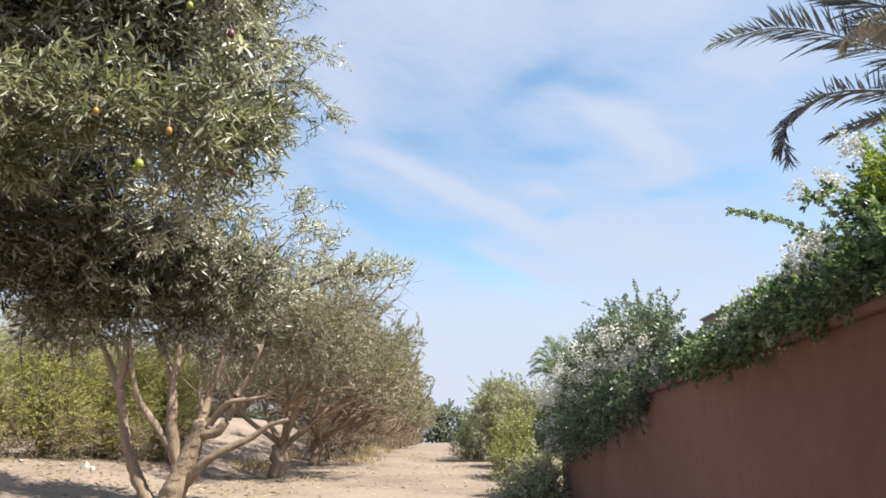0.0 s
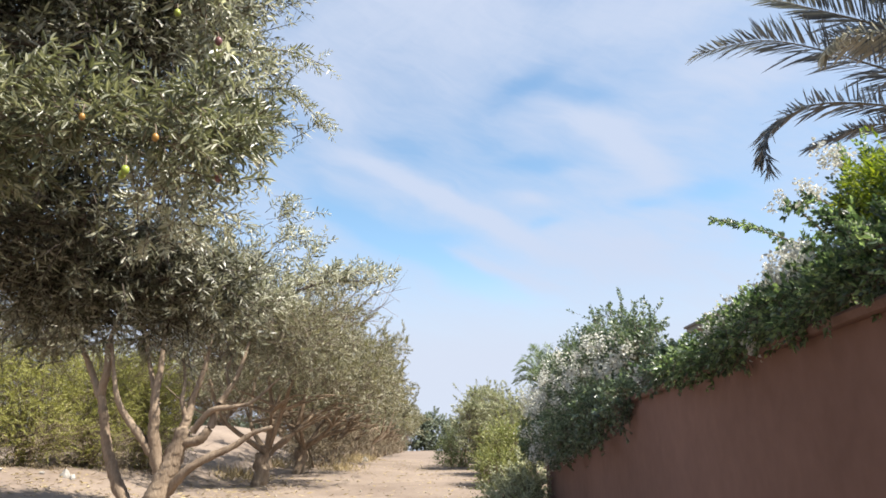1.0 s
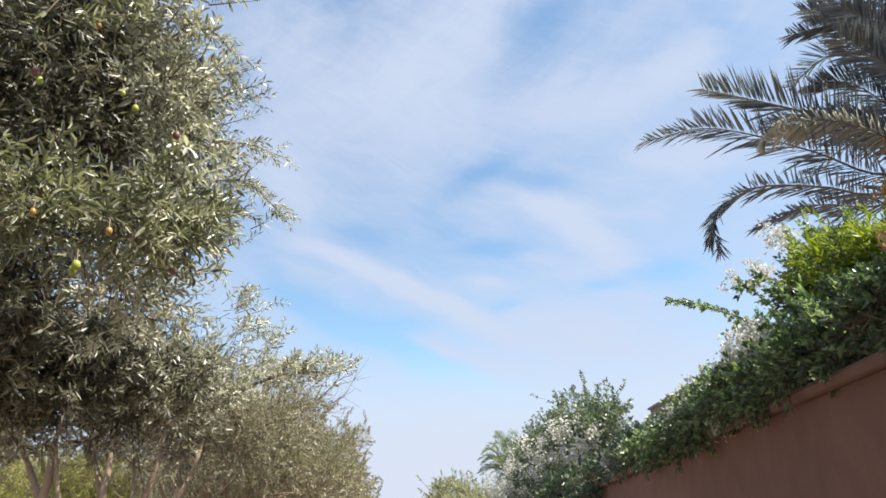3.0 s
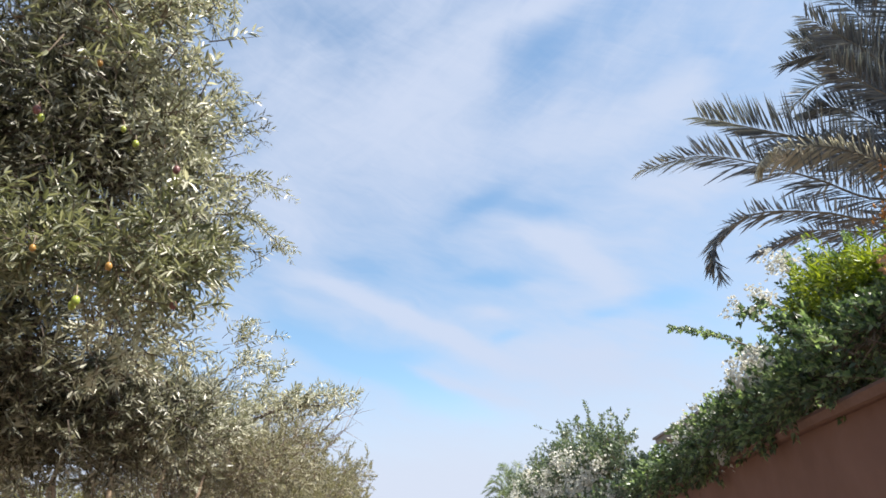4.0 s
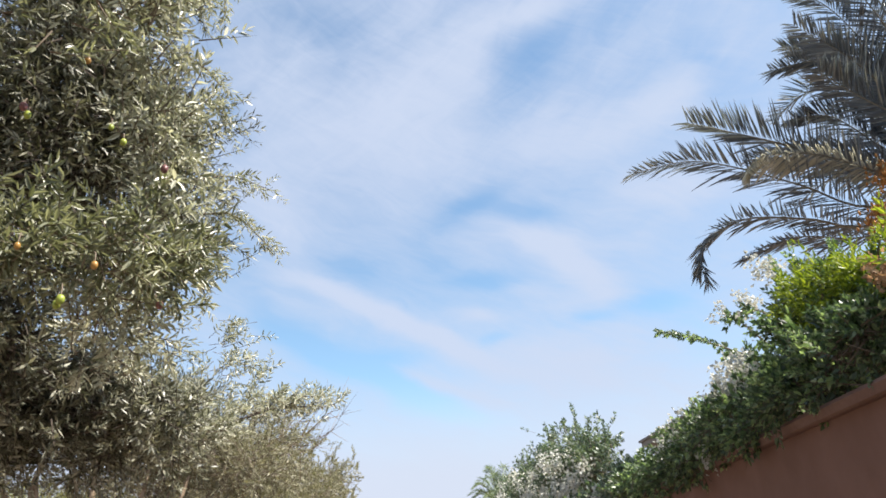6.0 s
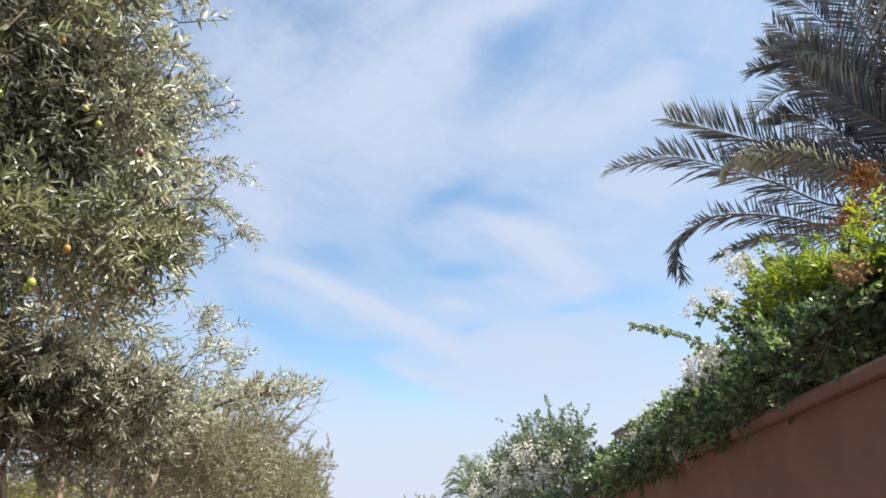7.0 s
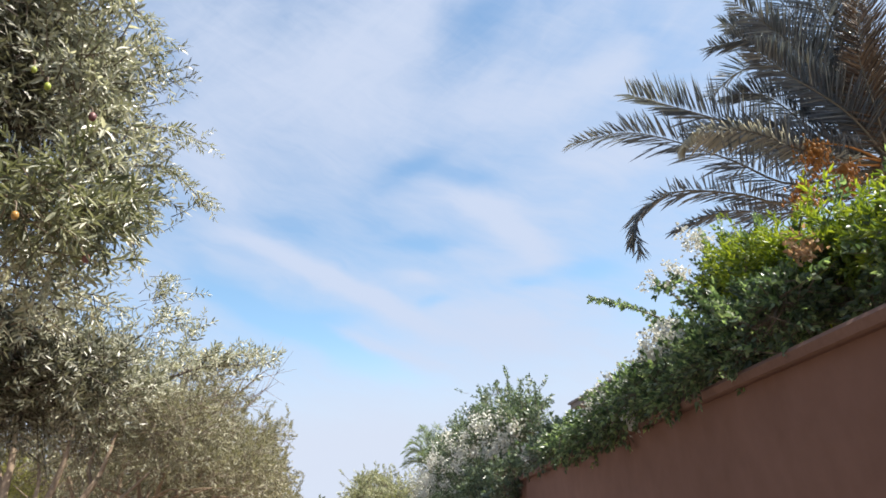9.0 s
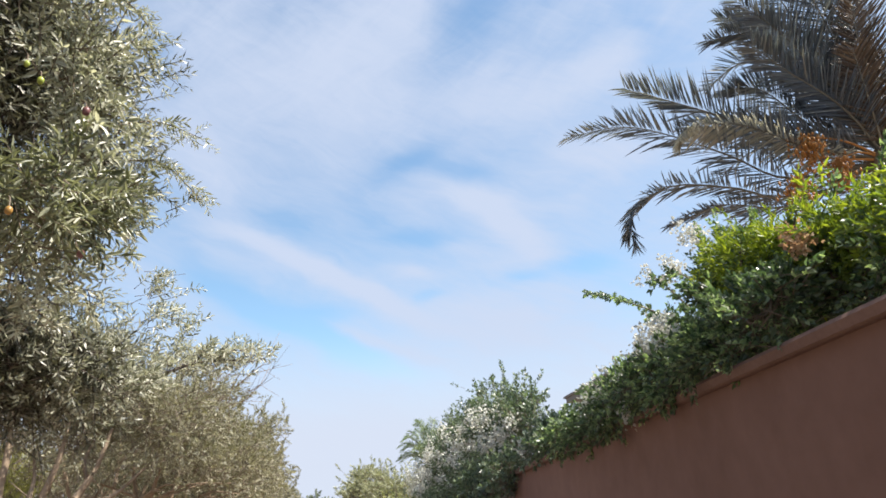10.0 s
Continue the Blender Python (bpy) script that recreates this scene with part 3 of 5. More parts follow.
    foliage("outer_crown", "silvery sunlit leaves on upright shoots", [
        (-0.92, 1.9, 3.68, 0.16, 0.2, 0.16), (-0.82, 1.95, 3.55, 0.11, 0.12, 0.1), (-0.8, 2.0, 3.42, 0.15, 0.16, 0.13), (-0.74, 2.12, 3.24, 0.12, 0.18, 0.13), (-0.82, 2.2, 3.1, 0.14, 0.16, 0.12),
        (-0.72, 2.33, 2.93, 0.12, 0.18, 0.1), (-0.88, 2.4, 2.75, 0.11, 0.16, 0.12), (-0.95, 2.46, 2.58, 0.1, 0.16, 0.1), (-1.04, 2.5, 2.46, 0.1, 0.16, 0.06)],
        84, 390, 0.1, (0.4, -0.1, 0.5), near, (0.75, 1.2), OLIVE_SILVER_LIT, 0.24, True, 0.15, TWIG, 1.8)
    foliage("top_crown", "broad near leaves at the top, some browned", [(-0.98, 1.36, 3.0, 0.18, 0.15, 0.06), (-0.78, 1.42, 3.07, 0.14, 0.15, 0.05), (-0.85, 1.3, 3.2, 0.24, 0.18, 0.08)],
        26, 100, 0.07, (0.1, 0, 0.1), long, (0.7, 1.0), OLIVE_YOUNG, 0.17, True, 0.1, TWIG, 0.7)
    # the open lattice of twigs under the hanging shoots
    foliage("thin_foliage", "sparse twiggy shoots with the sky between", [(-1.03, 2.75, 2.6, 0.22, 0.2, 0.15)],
        24, 90, 0.12, (0.1, 0, -0.1), near, (0.6, 1.0), OLIVE_SILVER_LIT, 0.2, True, 0.1, SHADED_BARK, 0.3)
    # the shaded inside, its leaf colour darkened to deepen the shade
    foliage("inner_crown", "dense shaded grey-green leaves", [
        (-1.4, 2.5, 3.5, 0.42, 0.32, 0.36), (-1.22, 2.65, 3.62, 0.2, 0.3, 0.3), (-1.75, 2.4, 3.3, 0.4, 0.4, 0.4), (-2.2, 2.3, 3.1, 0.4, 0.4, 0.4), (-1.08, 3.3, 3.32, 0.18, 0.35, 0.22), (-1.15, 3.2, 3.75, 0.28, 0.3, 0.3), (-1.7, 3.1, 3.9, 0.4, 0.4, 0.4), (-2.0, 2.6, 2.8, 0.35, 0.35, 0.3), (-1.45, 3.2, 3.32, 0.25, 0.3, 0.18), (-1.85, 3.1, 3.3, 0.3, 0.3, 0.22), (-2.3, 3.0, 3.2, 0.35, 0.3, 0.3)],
        240, 5000, 0.16, (0, 0, 0), near, (0.9, 1.4), OLIVE_SHADED, 0.2, False, 0.1, SHADED_BARK, 0.0)
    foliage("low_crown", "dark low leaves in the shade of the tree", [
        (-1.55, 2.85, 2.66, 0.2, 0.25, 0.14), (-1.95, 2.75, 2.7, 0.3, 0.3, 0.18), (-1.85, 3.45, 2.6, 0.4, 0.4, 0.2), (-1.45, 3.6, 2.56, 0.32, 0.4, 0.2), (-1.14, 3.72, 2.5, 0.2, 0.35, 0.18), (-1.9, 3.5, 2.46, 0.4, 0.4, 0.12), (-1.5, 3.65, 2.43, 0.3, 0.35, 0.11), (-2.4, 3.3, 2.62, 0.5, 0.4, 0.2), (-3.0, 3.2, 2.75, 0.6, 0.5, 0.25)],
        190, 4200, 0.15, (0.1, -0.1, 0.1), near, (0.9, 1.35), OLIVE_SHADED, 0.2, False, 0.1, SHADED_BARK, 0.0)
    # lobes mostly above the view, set where they shade the inner crown
    foliage("upper_crown", "crown high over the lane, placed to shade the inner leaves", [
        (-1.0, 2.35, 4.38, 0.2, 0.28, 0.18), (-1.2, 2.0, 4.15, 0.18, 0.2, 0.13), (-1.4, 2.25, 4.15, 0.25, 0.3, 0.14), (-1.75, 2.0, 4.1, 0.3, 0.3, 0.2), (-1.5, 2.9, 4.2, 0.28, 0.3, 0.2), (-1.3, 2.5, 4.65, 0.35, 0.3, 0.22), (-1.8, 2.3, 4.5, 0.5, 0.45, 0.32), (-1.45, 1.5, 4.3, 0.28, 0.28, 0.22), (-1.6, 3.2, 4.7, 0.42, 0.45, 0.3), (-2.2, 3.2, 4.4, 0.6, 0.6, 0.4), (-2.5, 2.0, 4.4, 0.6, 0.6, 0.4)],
        150, 2200, 0.14, (0, 0, 0.1), near, (1.0, 1.4), OLIVE_SHADED, 0.24, False, 0.1, SHADED_BARK, 0.0)
    # unseen back of the crown, enlarged to keep sky light off the low leaves
    foliage("rear_crown", "dense grey-green narrow leaves out of view, thickened to block sky light", [
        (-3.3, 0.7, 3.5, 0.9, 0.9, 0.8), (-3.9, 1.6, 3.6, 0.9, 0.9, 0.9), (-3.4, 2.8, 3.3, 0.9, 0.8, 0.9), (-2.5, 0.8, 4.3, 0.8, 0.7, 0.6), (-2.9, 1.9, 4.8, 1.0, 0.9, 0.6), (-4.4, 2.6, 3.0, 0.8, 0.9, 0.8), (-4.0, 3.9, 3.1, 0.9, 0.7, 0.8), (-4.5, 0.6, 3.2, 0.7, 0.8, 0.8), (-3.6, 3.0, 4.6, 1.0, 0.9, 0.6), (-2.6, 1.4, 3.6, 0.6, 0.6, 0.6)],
        180, 2200, 0.3, (0, 0, 0), near, (1.6, 2.4), OLIVE_SHADED, 0.3, False, 0.2, SHADED_BARK)
    # loose sprigs that reach out over the lane
    sprigs = [((-0.70, 2.36, 3.08), (-0.57, 2.41, 3.13), (-0.42, 2.43, 3.08), 18), ((-0.68, 2.48, 3.0), (-0.56, 2.5, 3.0), (-0.42, 2.56, 2.88), 30), ((-0.66, 2.45, 2.92), (-0.62, 2.47, 2.86), (-0.6, 2.5, 2.75), 12),
              ((-0.72, 2.5, 2.8), (-0.67, 2.52, 2.72), (-0.64, 2.53, 2.62), 12), ((-0.68, 2.05, 3.42), (-0.62, 2.1, 3.4), (-0.57, 2.12, 3.34), 12),
              ((-0.64, 2.15, 3.3), (-0.59, 2.17, 3.28), (-0.54, 2.2, 3.22), 14), ((-0.62, 1.86, 3.75), (-0.55, 1.9, 3.66), (-0.53, 1.92, 3.5), 14), ((-0.7, 1.9, 3.64), (-0.64, 1.93, 3.62), (-0.6, 1.94, 3.55), 12)]
    pos, way = np.zeros((0, 3)), np.zeros((0, 3))
    for p0, p1, p2, k in sprigs:
        c = spline([p0, p1, p2], k)
        pos = np.vstack([pos, c + rng.normal(0, 0.012, c.shape)])
        way = np.vstack([way, unit(np.gradient(c, axis=0)) + rng.normal(0, 0.4, c.shape)])
        part("sprig", tube([p0, p1, p2], 0.004, 0.0015, 12, 5), TWIG, tree, "", "", True)
    P, A, N, S, w, sc = lay_sprays(rng, pos, way, near, (0.45, 0.85))
    N = sunward(N, 0.8, (0.65, -0.7, 0.25))
    own = np.zeros(len(P), dtype=bool)
    own[rng.permutation(len(P))[:290]] = True
    tips = part("sprig_leaves", leaves(P[~own], A[~own], N[~own], S[~own], S[~own] * 0.2), OLIVE_SILVER_LIT, tree, "narrow leaves on loose sprigs", "stuff")
    blades("leaf", P[own], A[own], N[own], S[own], S[own] * 0.2, OLIVE_SILVER_LIT, tips, "long")
    # the low bough across the lane: upright shoots along it
    c = spline(boughs[0][0][3:], 60)
    k = rng.integers(4, 60, 190)
    pos = c[k] + rng.normal(0, 1, (190, 3)) * np.array((0.06, 0.1, 0.025)) + np.abs(rng.normal(0, 1, (190, 1))) * np.array((0, 0, 0.06)) * (1.05 - k / 60.0)[:, None]
    tuft, tu = clumped(rng, [(-0.9, 4.25, 2.92, 0.2, 0.25, 0.24), (-1.0, 4.1, 2.66, 0.28, 0.3, 0.17), (-1.2, 3.7, 2.5, 0.26, 0.4, 0.16), (-1.1, 3.8, 2.42, 0.3, 0.4, 0.12), (-1.3, 3.9, 2.44, 0.3, 0.4, 0.16)], 50, 260, 0.13, 0.1)
    pos = np.vstack([pos, tuft])
    way = rng.normal(0, 0.4, pos.shape) + np.array((0.6, -0.15, 0.42))
    P, A, N, S, w, sc = lay_sprays(rng, pos, way, near, (0.6, 1.05))
    crown = part("low_bough_leaves", leaves(P, A, sunward(N, 1.8, (0.5, -0.75, 0.35)), S, S * 0.22), OLIVE_SILVER_LIT, tree, "upright silvery shoots along the low bough", "stuff")
    part("twig_tangle", twigs(pos - w * 0.05, w, sc * 0.2, sc * 0.003), TWIG, crown, "thin brown twigs", "stuff")
    for c, r, m in (((-0.708, 1.696, 2.795), 0.0095, FRUIT_GREEN), ((-0.735, 1.664, 2.823), 0.008, FRUIT_GREEN), ((-0.739, 1.47, 2.893), 0.0085, FRUIT_ORANGE), ((-0.926, 1.568, 2.819), 0.011, FRUIT_DARK), ((-0.92, 1.584, 2.804), 0.01, FRUIT_GREEN),
                    ((-0.826, 1.768, 2.347), 0.012, FRUIT_GREEN), ((-0.842, 1.787, 2.341), 0.011, FRUIT_GREEN), ((-0.65, 1.885, 2.827), 0.012, FRUIT_DARK), ((-0.685, 2.119, 2.469), 0.012, FRUIT_DARK), ((-0.914, 1.673, 2.458), 0.0085, FRUIT_ORANGE), ((-0.752, 1.759, 2.441), 0.01, FRUIT_ORANGE)):
        olive_fruit(c, r, m, tree)
        part("fruit_stalk", tube([np.array(c) + (0, 0, r), np.array(c) + (-0.015, 0.03, 0.05), np.array(c) + (-0.05, 0.1, 0.09)], 0.0015, 0.0025, 6, 5), TWIG, tree, "", "", True)
    return tree


near_olive()


def grove_olive(x, y, seed, height=4.6, radius=2.6, n=420, lean=0.0, leaf=0.075, toward=0.0, material=None, bare=1.0):
    """An orchard olive: several leaning stems, forked limbs, a broad dusty crown."""
    rng = np.random.default_rng(seed)
    z = float(ground_z(x, y))
    tree = thing("olive_tree", (x, y, z), "dusty grey-green olive tree with leaning bare stems on sandy earth", "tree", "olive trees")
    b = np.array((x, y, z))
    lobes = []
    part("trunk", tube([b + (-0.05, 0, -0.15), b + (0.05, 0, 0.3), b + (-0.02, 0, 0.65), b + (0.1, 0, 0.95)], 0.21, 0.14, 18, 13, 0.24, rng), BARK, tree, "", "", True)
    count = 7
    for i in range(count):
        a = i * 2 * math.pi / count + rng.uniform(-0.4, 0.4)
        out = radius * rng.uniform(0.3, 0.62)
        d = np.array((math.cos(a), math.sin(a), 0))
        top = b + d * out + (lean + toward, 0, height * rng.uniform(0.62, 0.82))
        p1 = b + d * rng.uniform(0.04, 0.11) + (lean * 0.3 + 0.06, 0, 0.85)
        p2 = b + d * out * rng.uniform(0.35, 0.6) + (lean * 0.7, 0, height * rng.uniform(0.26, 0.4)) + rng.normal(0, 0.1, 3)
        part("limb", tube([p1 - (0, 0, 0.45), p1, p2, p2 * 0.5 + top * 0.5 + rng.normal(0, 0.12, 3), top], 0.1, 0.018, 18, 8, 0.14, rng), BARK, tree, "", "", True)
        lobes.append((*top, radius * 0.42, radius * 0.42, height * 0.2))
        for q in range(3):
            e = p2 + unit(rng.normal(0, 1, 3) * (1, 1, 0.3) + d * 0.9 + (0.2, 0, 0.5)) * radius * rng.uniform(0.35, 0.62)
            part("limb", tube([p2 - (0, 0, 0.06), p2 * 0.5 + e * 0.5 + (0, 0, 0.1) + rng.normal(0, 0.08, 3), e], 0.042, 0.01, 9, 6, 0.12, rng), BARK, tree, "", "", True)
            if q < 2:
                lobes.append((*(e + (0, 0, height * 0.12)), radius * 0.36, radius * 0.36, height * 0.15))
    lobes.append((x + lean + toward, y, z + height * 0.8, radius * 0.55, radius * 0.5, height * 0.2))
    temps = [spray_template(rng, 9, 0.26, leaf, 55) for _ in range(5)]
    pos, u = clumped(rng, lobes, n // 14, n, 0.36, 0.3)
    keep = (pos[:, 2] > z + 0.44 * height + rng.normal(0, 0.12, n)) | (rng.uniform(0, 1, n) < bare)
    pos, u = pos[keep], u[keep]
    way = u * 0.7 + rng.normal(0, 0.5, u.shape) + np.array((0, 0, 0.25))
    P, A, N, S, w, sc = lay_sprays(rng, pos, way, temps, (0.8, 1.4))
    crown = part("crown", flecks(P, A, sunward(N, 0.5), S, S * 0.34), material or OLIVE_FAR, tree, "dusty grey-green crown", "stuff")
    part("twig_tangle", twigs(pos - w * 0.3, w, sc * 0.52, sc * 0.006), TWIG, crown, "bare brown twigs", "stuff")
    return tree


def forked_olive():
    """The first olive of the row: a low fork into slender, wide-spread stems."""
    rng = np.random.default_rng(40)
    x, y = -4.75, 12.2
    z = float(ground_z(x, y))
    b = np.array((x, y, z - 0.05))
    tree = thing("olive_tree", (x, y, z), "olive tree forked low into slender pale wide-spread stems", "tree", "olive trees")
    part("trunk", tube([(-4.56, 12.2, 0.5), (-4.47, 12.2, 0.8), (-4.33, 12.2, 1.26), (-4.18, 12.2, 1.71), (-4.1, 12.2, 2.04)], 0.24, 0.12, 34, 14, 0.14, rng), BARK, tree, "pale grey-brown trunk", "", True)
    stems = [
        ([(-4.72, 12.2, 0.6), (-5.09, 12.25, 1.12), (-5.28, 12.3, 1.48), (-5.39, 12.3, 1.85), (-5.5, 12.3, 2.31), (-5.62, 12.3, 2.69)], 0.11, 0.085),
        ([(-5.6, 12.3, 2.6), (-5.86, 12.35, 3.08), (-6.14, 12.4, 3.52), (-6.4, 12.4, 3.9)], 0.07, 0.03),
        ([(-5.6, 12.3, 2.62), (-5.49, 12.2, 3.03), (-5.49, 12.2, 3.47), (-5.4, 12.2, 4.0)], 0.08, 0.03),
        ([(-4.37, 12.2, 1.2), (-4.48, 12.12, 1.85), (-4.55, 12.1, 2.31), (-4.55, 12.1, 2.6), (-4.54, 12.1, 3.08), (-4.6, 12.1, 3.8)], 0.12, 0.04),
        ([(-4.55, 12.1, 2.45), (-4.71, 12.2, 2.84), (-4.9, 12.3, 3.27), (-5.0, 12.3, 3.8)], 0.06, 0.025),
        ([(-4.44, 12.15, 1.5), (-4.77, 12.1, 1.92), (-5.07, 12.1, 2.29), (-5.24, 12.1, 2.6), (-5.36, 12.1, 3.08), (-5.49, 12.1, 3.7)], 0.075, 0.03),
        ([(-4.13, 12.2, 1.95), (-4.03, 12.25, 2.31), (-4.0, 12.3, 2.6), (-3.87, 12.3, 3.08), (-3.8, 12.3, 3.7)], 0.09, 0.03),
        ([(-4.15, 12.2, 1.86), (-3.82, 12.2, 1.87), (-3.69, 12.2, 2.11), (-3.56, 12.2, 2.45), (-3.3, 12.25, 2.93), (-3.15, 12.3, 3.6)], 0.1, 0.03),
        ([(-3.94, 12.2, 2.02), (-3.6, 12.1, 2.33), (-3.27, 12.1, 2.42), (-2.93, 12.1, 2.5), (-2.5, 12.1, 2.9)], 0.06, 0.02),
        ([(-4.25, 12.2, 1.06), (-3.97, 12.1, 1.39), (-3.63, 12.05, 1.64), (-3.19, 12.05, 1.77), (-2.9, 12.1, 1.98), (-2.6, 12.1, 2.1)], 0.085, 0.04),
        ([(-4.05, 12.2, 2.2), (-4.19, 12.3, 2.5), (-4.21, 12.35, 2.88), (-4.31, 12.4, 3.4)], 0.05, 0.02),
        ([(-3.6, 12.2, 2.35), (-3.45, 12.35, 2.7), (-3.5, 12.5, 3.1), (-3.4, 12.5, 3.6)], 0.05, 0.02),
    ]
    for pts, r0, r1 in stems:
        part("limb", tube(np.array(pts) + np.vstack([np.zeros(3), rng.normal(0, 0.02, (len(pts) - 1, 3))]), r0, r1 * 0.8, 44, 9, 0.15, rng), BARK, tree, "", "", True)
    lobes = [(*(b + o), *r) for o, r in (((-1.2, 0, 3.7), (1.0, 1.0, 0.5)), ((0.2, 0.2, 3.7), (1.0, 1.0, 0.6)), ((1.6, 0.2, 3.6), (0.9, 0.9, 0.6)), ((2.5, 0.2, 3.1), (0.7, 0.8, 0.6)), ((0.8, 0.5, 4.0), (1.1, 1.0, 0.4)), ((1.0, 0.3, 2.9), (0.6, 0.6, 0.3)), ((-0.9, 0.2, 3.0), (0.5, 0.5, 0.25)), ((-2.1, 0.3, 3.2), (0.8, 0.8, 0.45)), ((-0.2, 0.4, 3.1), (0.7, 0.7, 0.32)))]
    temps = [spray_template(rng, 10, 0.34, 0.07, 50) for _ in range(5)]
    pos, u = clumped(rng, lobes, 170, 2600, 0.3, 0.2)
    way = u * 0.7 + rng.normal(0, 0.5, u.shape) + np.array((0, 0, 0.25))
    P, A, N, S, w, sc = lay_sprays(rng, pos, way, temps, (0.8, 1.3))
    crown = part("crown", leaves(P, A, sunward(N, 0.5), S, S * 0.3), OLIVE_FAR, tree, "dusty grey-green crown", "stuff")
    part("twig_tangle", twigs(pos - w * 0.25, w, sc * 0.7, sc * 0.006), TWIG, crown, "bare brown twigs", "stuff")


forked_olive()
ROW = [(-4.4, 19.4, 5.5, 3.7, 4200), (-4.3, 24.6, 5.3, 3.5, 3300), (-4.1, 31, 4.9, 3.4, 2400), (-3.9, 38, 4.6, 3.2, 1700), (-3.6, 45, 4.4, 3.2, 1200), (-3.4, 52, 4.2, 3.0, 900), (-3.1, 60, 4.2, 2.9, 700), (-2.9, 69, 4.2, 2.8, 600)]
for k, (x, y, h, r, n) in enumerate(ROW):
    olive = grove_olive(x, y, 41 + k, h, r, int(n * (1.0 if k < 3 else 0.8)), lean=0.25, leaf=0.085 + 0.012 * k, toward=0.05, bare=0.12)
    if k == 0:
        # bare twigs that stand out of the crown's edge
        for tip in ((-0.61, 16.0, 5.88), (-0.66, 16.0, 5.45), (-1.0, 16.0, 5.8), (-0.8, 16.2, 5.2), (-1.3, 16.0, 5.95), (-0.75, 16.1, 5.65)):
            jig = np.random.default_rng(int(abs(tip[2] * 100)))
            foot = np.array((-2.2, 17.2, 4.6)) + jig.normal(0, 0.35, 3)
            mid = foot * 0.45 + np.array(tip) * 0.55 + jig.normal(0, 0.16, 3)
            late = mid * 0.5 + np.array(tip) * 0.5 + jig.normal(0, 0.08, 3)
            forks = [tube([late, late + jig.normal(0, 0.22, 3) + (0.08, 0, 0.14)], 0.005, 0.002, 6, 5) for _ in range(3)] + [tube([mid, mid + jig.normal(0, 0.28, 3) + (0.1, 0, 0.16)], 0.006, 0.003, 6, 5) for _ in range(3)]
            part("bare_twig", join([tube([foot, mid, late, tip], 0.011, 0.003, 14, 5, 0.1, jig)] + forks), BARK, olive, "leafless grey twig", "", True)
# the next row of the grove, behind the bank
for k, (x, y) in enumerate(((-16.5, 40.5), (-12.2, 42), (-8.2, 44.5), (-10.5, 52))):
    grove_olive(x, y, 160 + k, 5.2, 3.2, 750, leaf=0.15)
# unseen olives added beside and behind the camera to block sky light from the wall
grove_olive(-3.6, -3.8, 60, 5.0, 3.0, 1100, leaf=0.15)
grove_olive(-4.4, -12.0, 61, 5.0, 3.2, 500, leaf=0.2)


# ---------------------------------------------------------------- shrubs and hedge
def shrub(name, lobes, seed, n, material, label, category, leaf=0.06, size=0.5, group="", stems=7, wide=0.45, dry=0):
    """A leafy mass on several stems."""
    rng = np.random.default_rng(seed)
    lobes = np.asarray(lobes, dtype=float)
    x, y = lobes[:, 0].mean(), lobes[:, 1].mean()
    z = float(ground_z(x, y))
    ob = thing(name, (x, y, z), label, category, group)
    for i in range(stems):
        c = lobes[i % len(lobes), :3] + rng.normal(0, 0.25, 3) * lobes[i % len(lobes), 3:]
        foot = np.array((x, y, z)) + rng.normal(0, 0.2, 3) * (1, 1, 0) - (0, 0, 0.1)
        part("stem", tube([foot, foot * 0.5 + c * 0.5 + rng.normal(0, 0.1, 3), c], 0.05, 0.012, 8, 6, 0.1, rng), BARK, ob, "", "", True)
    temps = [spray_template(rng, 8, size, leaf, 60) for _ in range(5)]
    pos, u = in_lobes(rng, lobes, n, 0.35)
    g = ground_z(pos[:, 0], pos[:, 1]) + 0.03
    pos[:, 2] = np.maximum(pos[:, 2], g)
    way = u * 0.8 + rng.normal(0, 0.5, u.shape) + np.array((0, 0, 0.3))
    P, A, N, S, w, sc = lay_sprays(rng, pos, way, temps, (0.7, 1.3))
    P[:, 2] = np.maximum(P[:, 2], ground_z(P[:, 0], P[:, 1]) + 0.02)
    part("foliage", flecks(P, A, N, S, S * wide), material, ob, "", "stuff")
    part("twig_tangle", twigs(pos - w * 0.3, w, sc * size * 1.6, sc * 0.005), TWIG, ob, "bare brown twigs", "stuff")
    if dry:
        foot = [(lx, ly, z + 0.8, rx * 1.12, ry * 1.12, 0.85) for lx, ly, lz, rx, ry, rz in lobes[:1]] + [(lobes[3, 0], lobes[3, 1], z + 0.4, 0.95, 0.85, 0.5)]
        pos, u = clumped(rng, foot, 60, dry, 0.3, 0.7)
        pos[:, 2] = np.maximum(pos[:, 2], ground_z(pos[:, 0], pos[:, 1]) + 0.03)
        P, A, N, S, w, sc = lay_sprays(rng, pos, u + rng.normal(0, 0.5, u.shape) + np.array((0, 0, 0.4)), temps, (0.7, 1.2))
        P[:, 2] = np.maximum(P[:, 2], ground_z(P[:, 0], P[:, 1]) + 0.02)
        part("dry_foot", flecks(P, A, N, S * 0.9, S * 0.34), DRY_LEAF, ob, "dry grey-brown undergrowth", "stuff")
    return ob


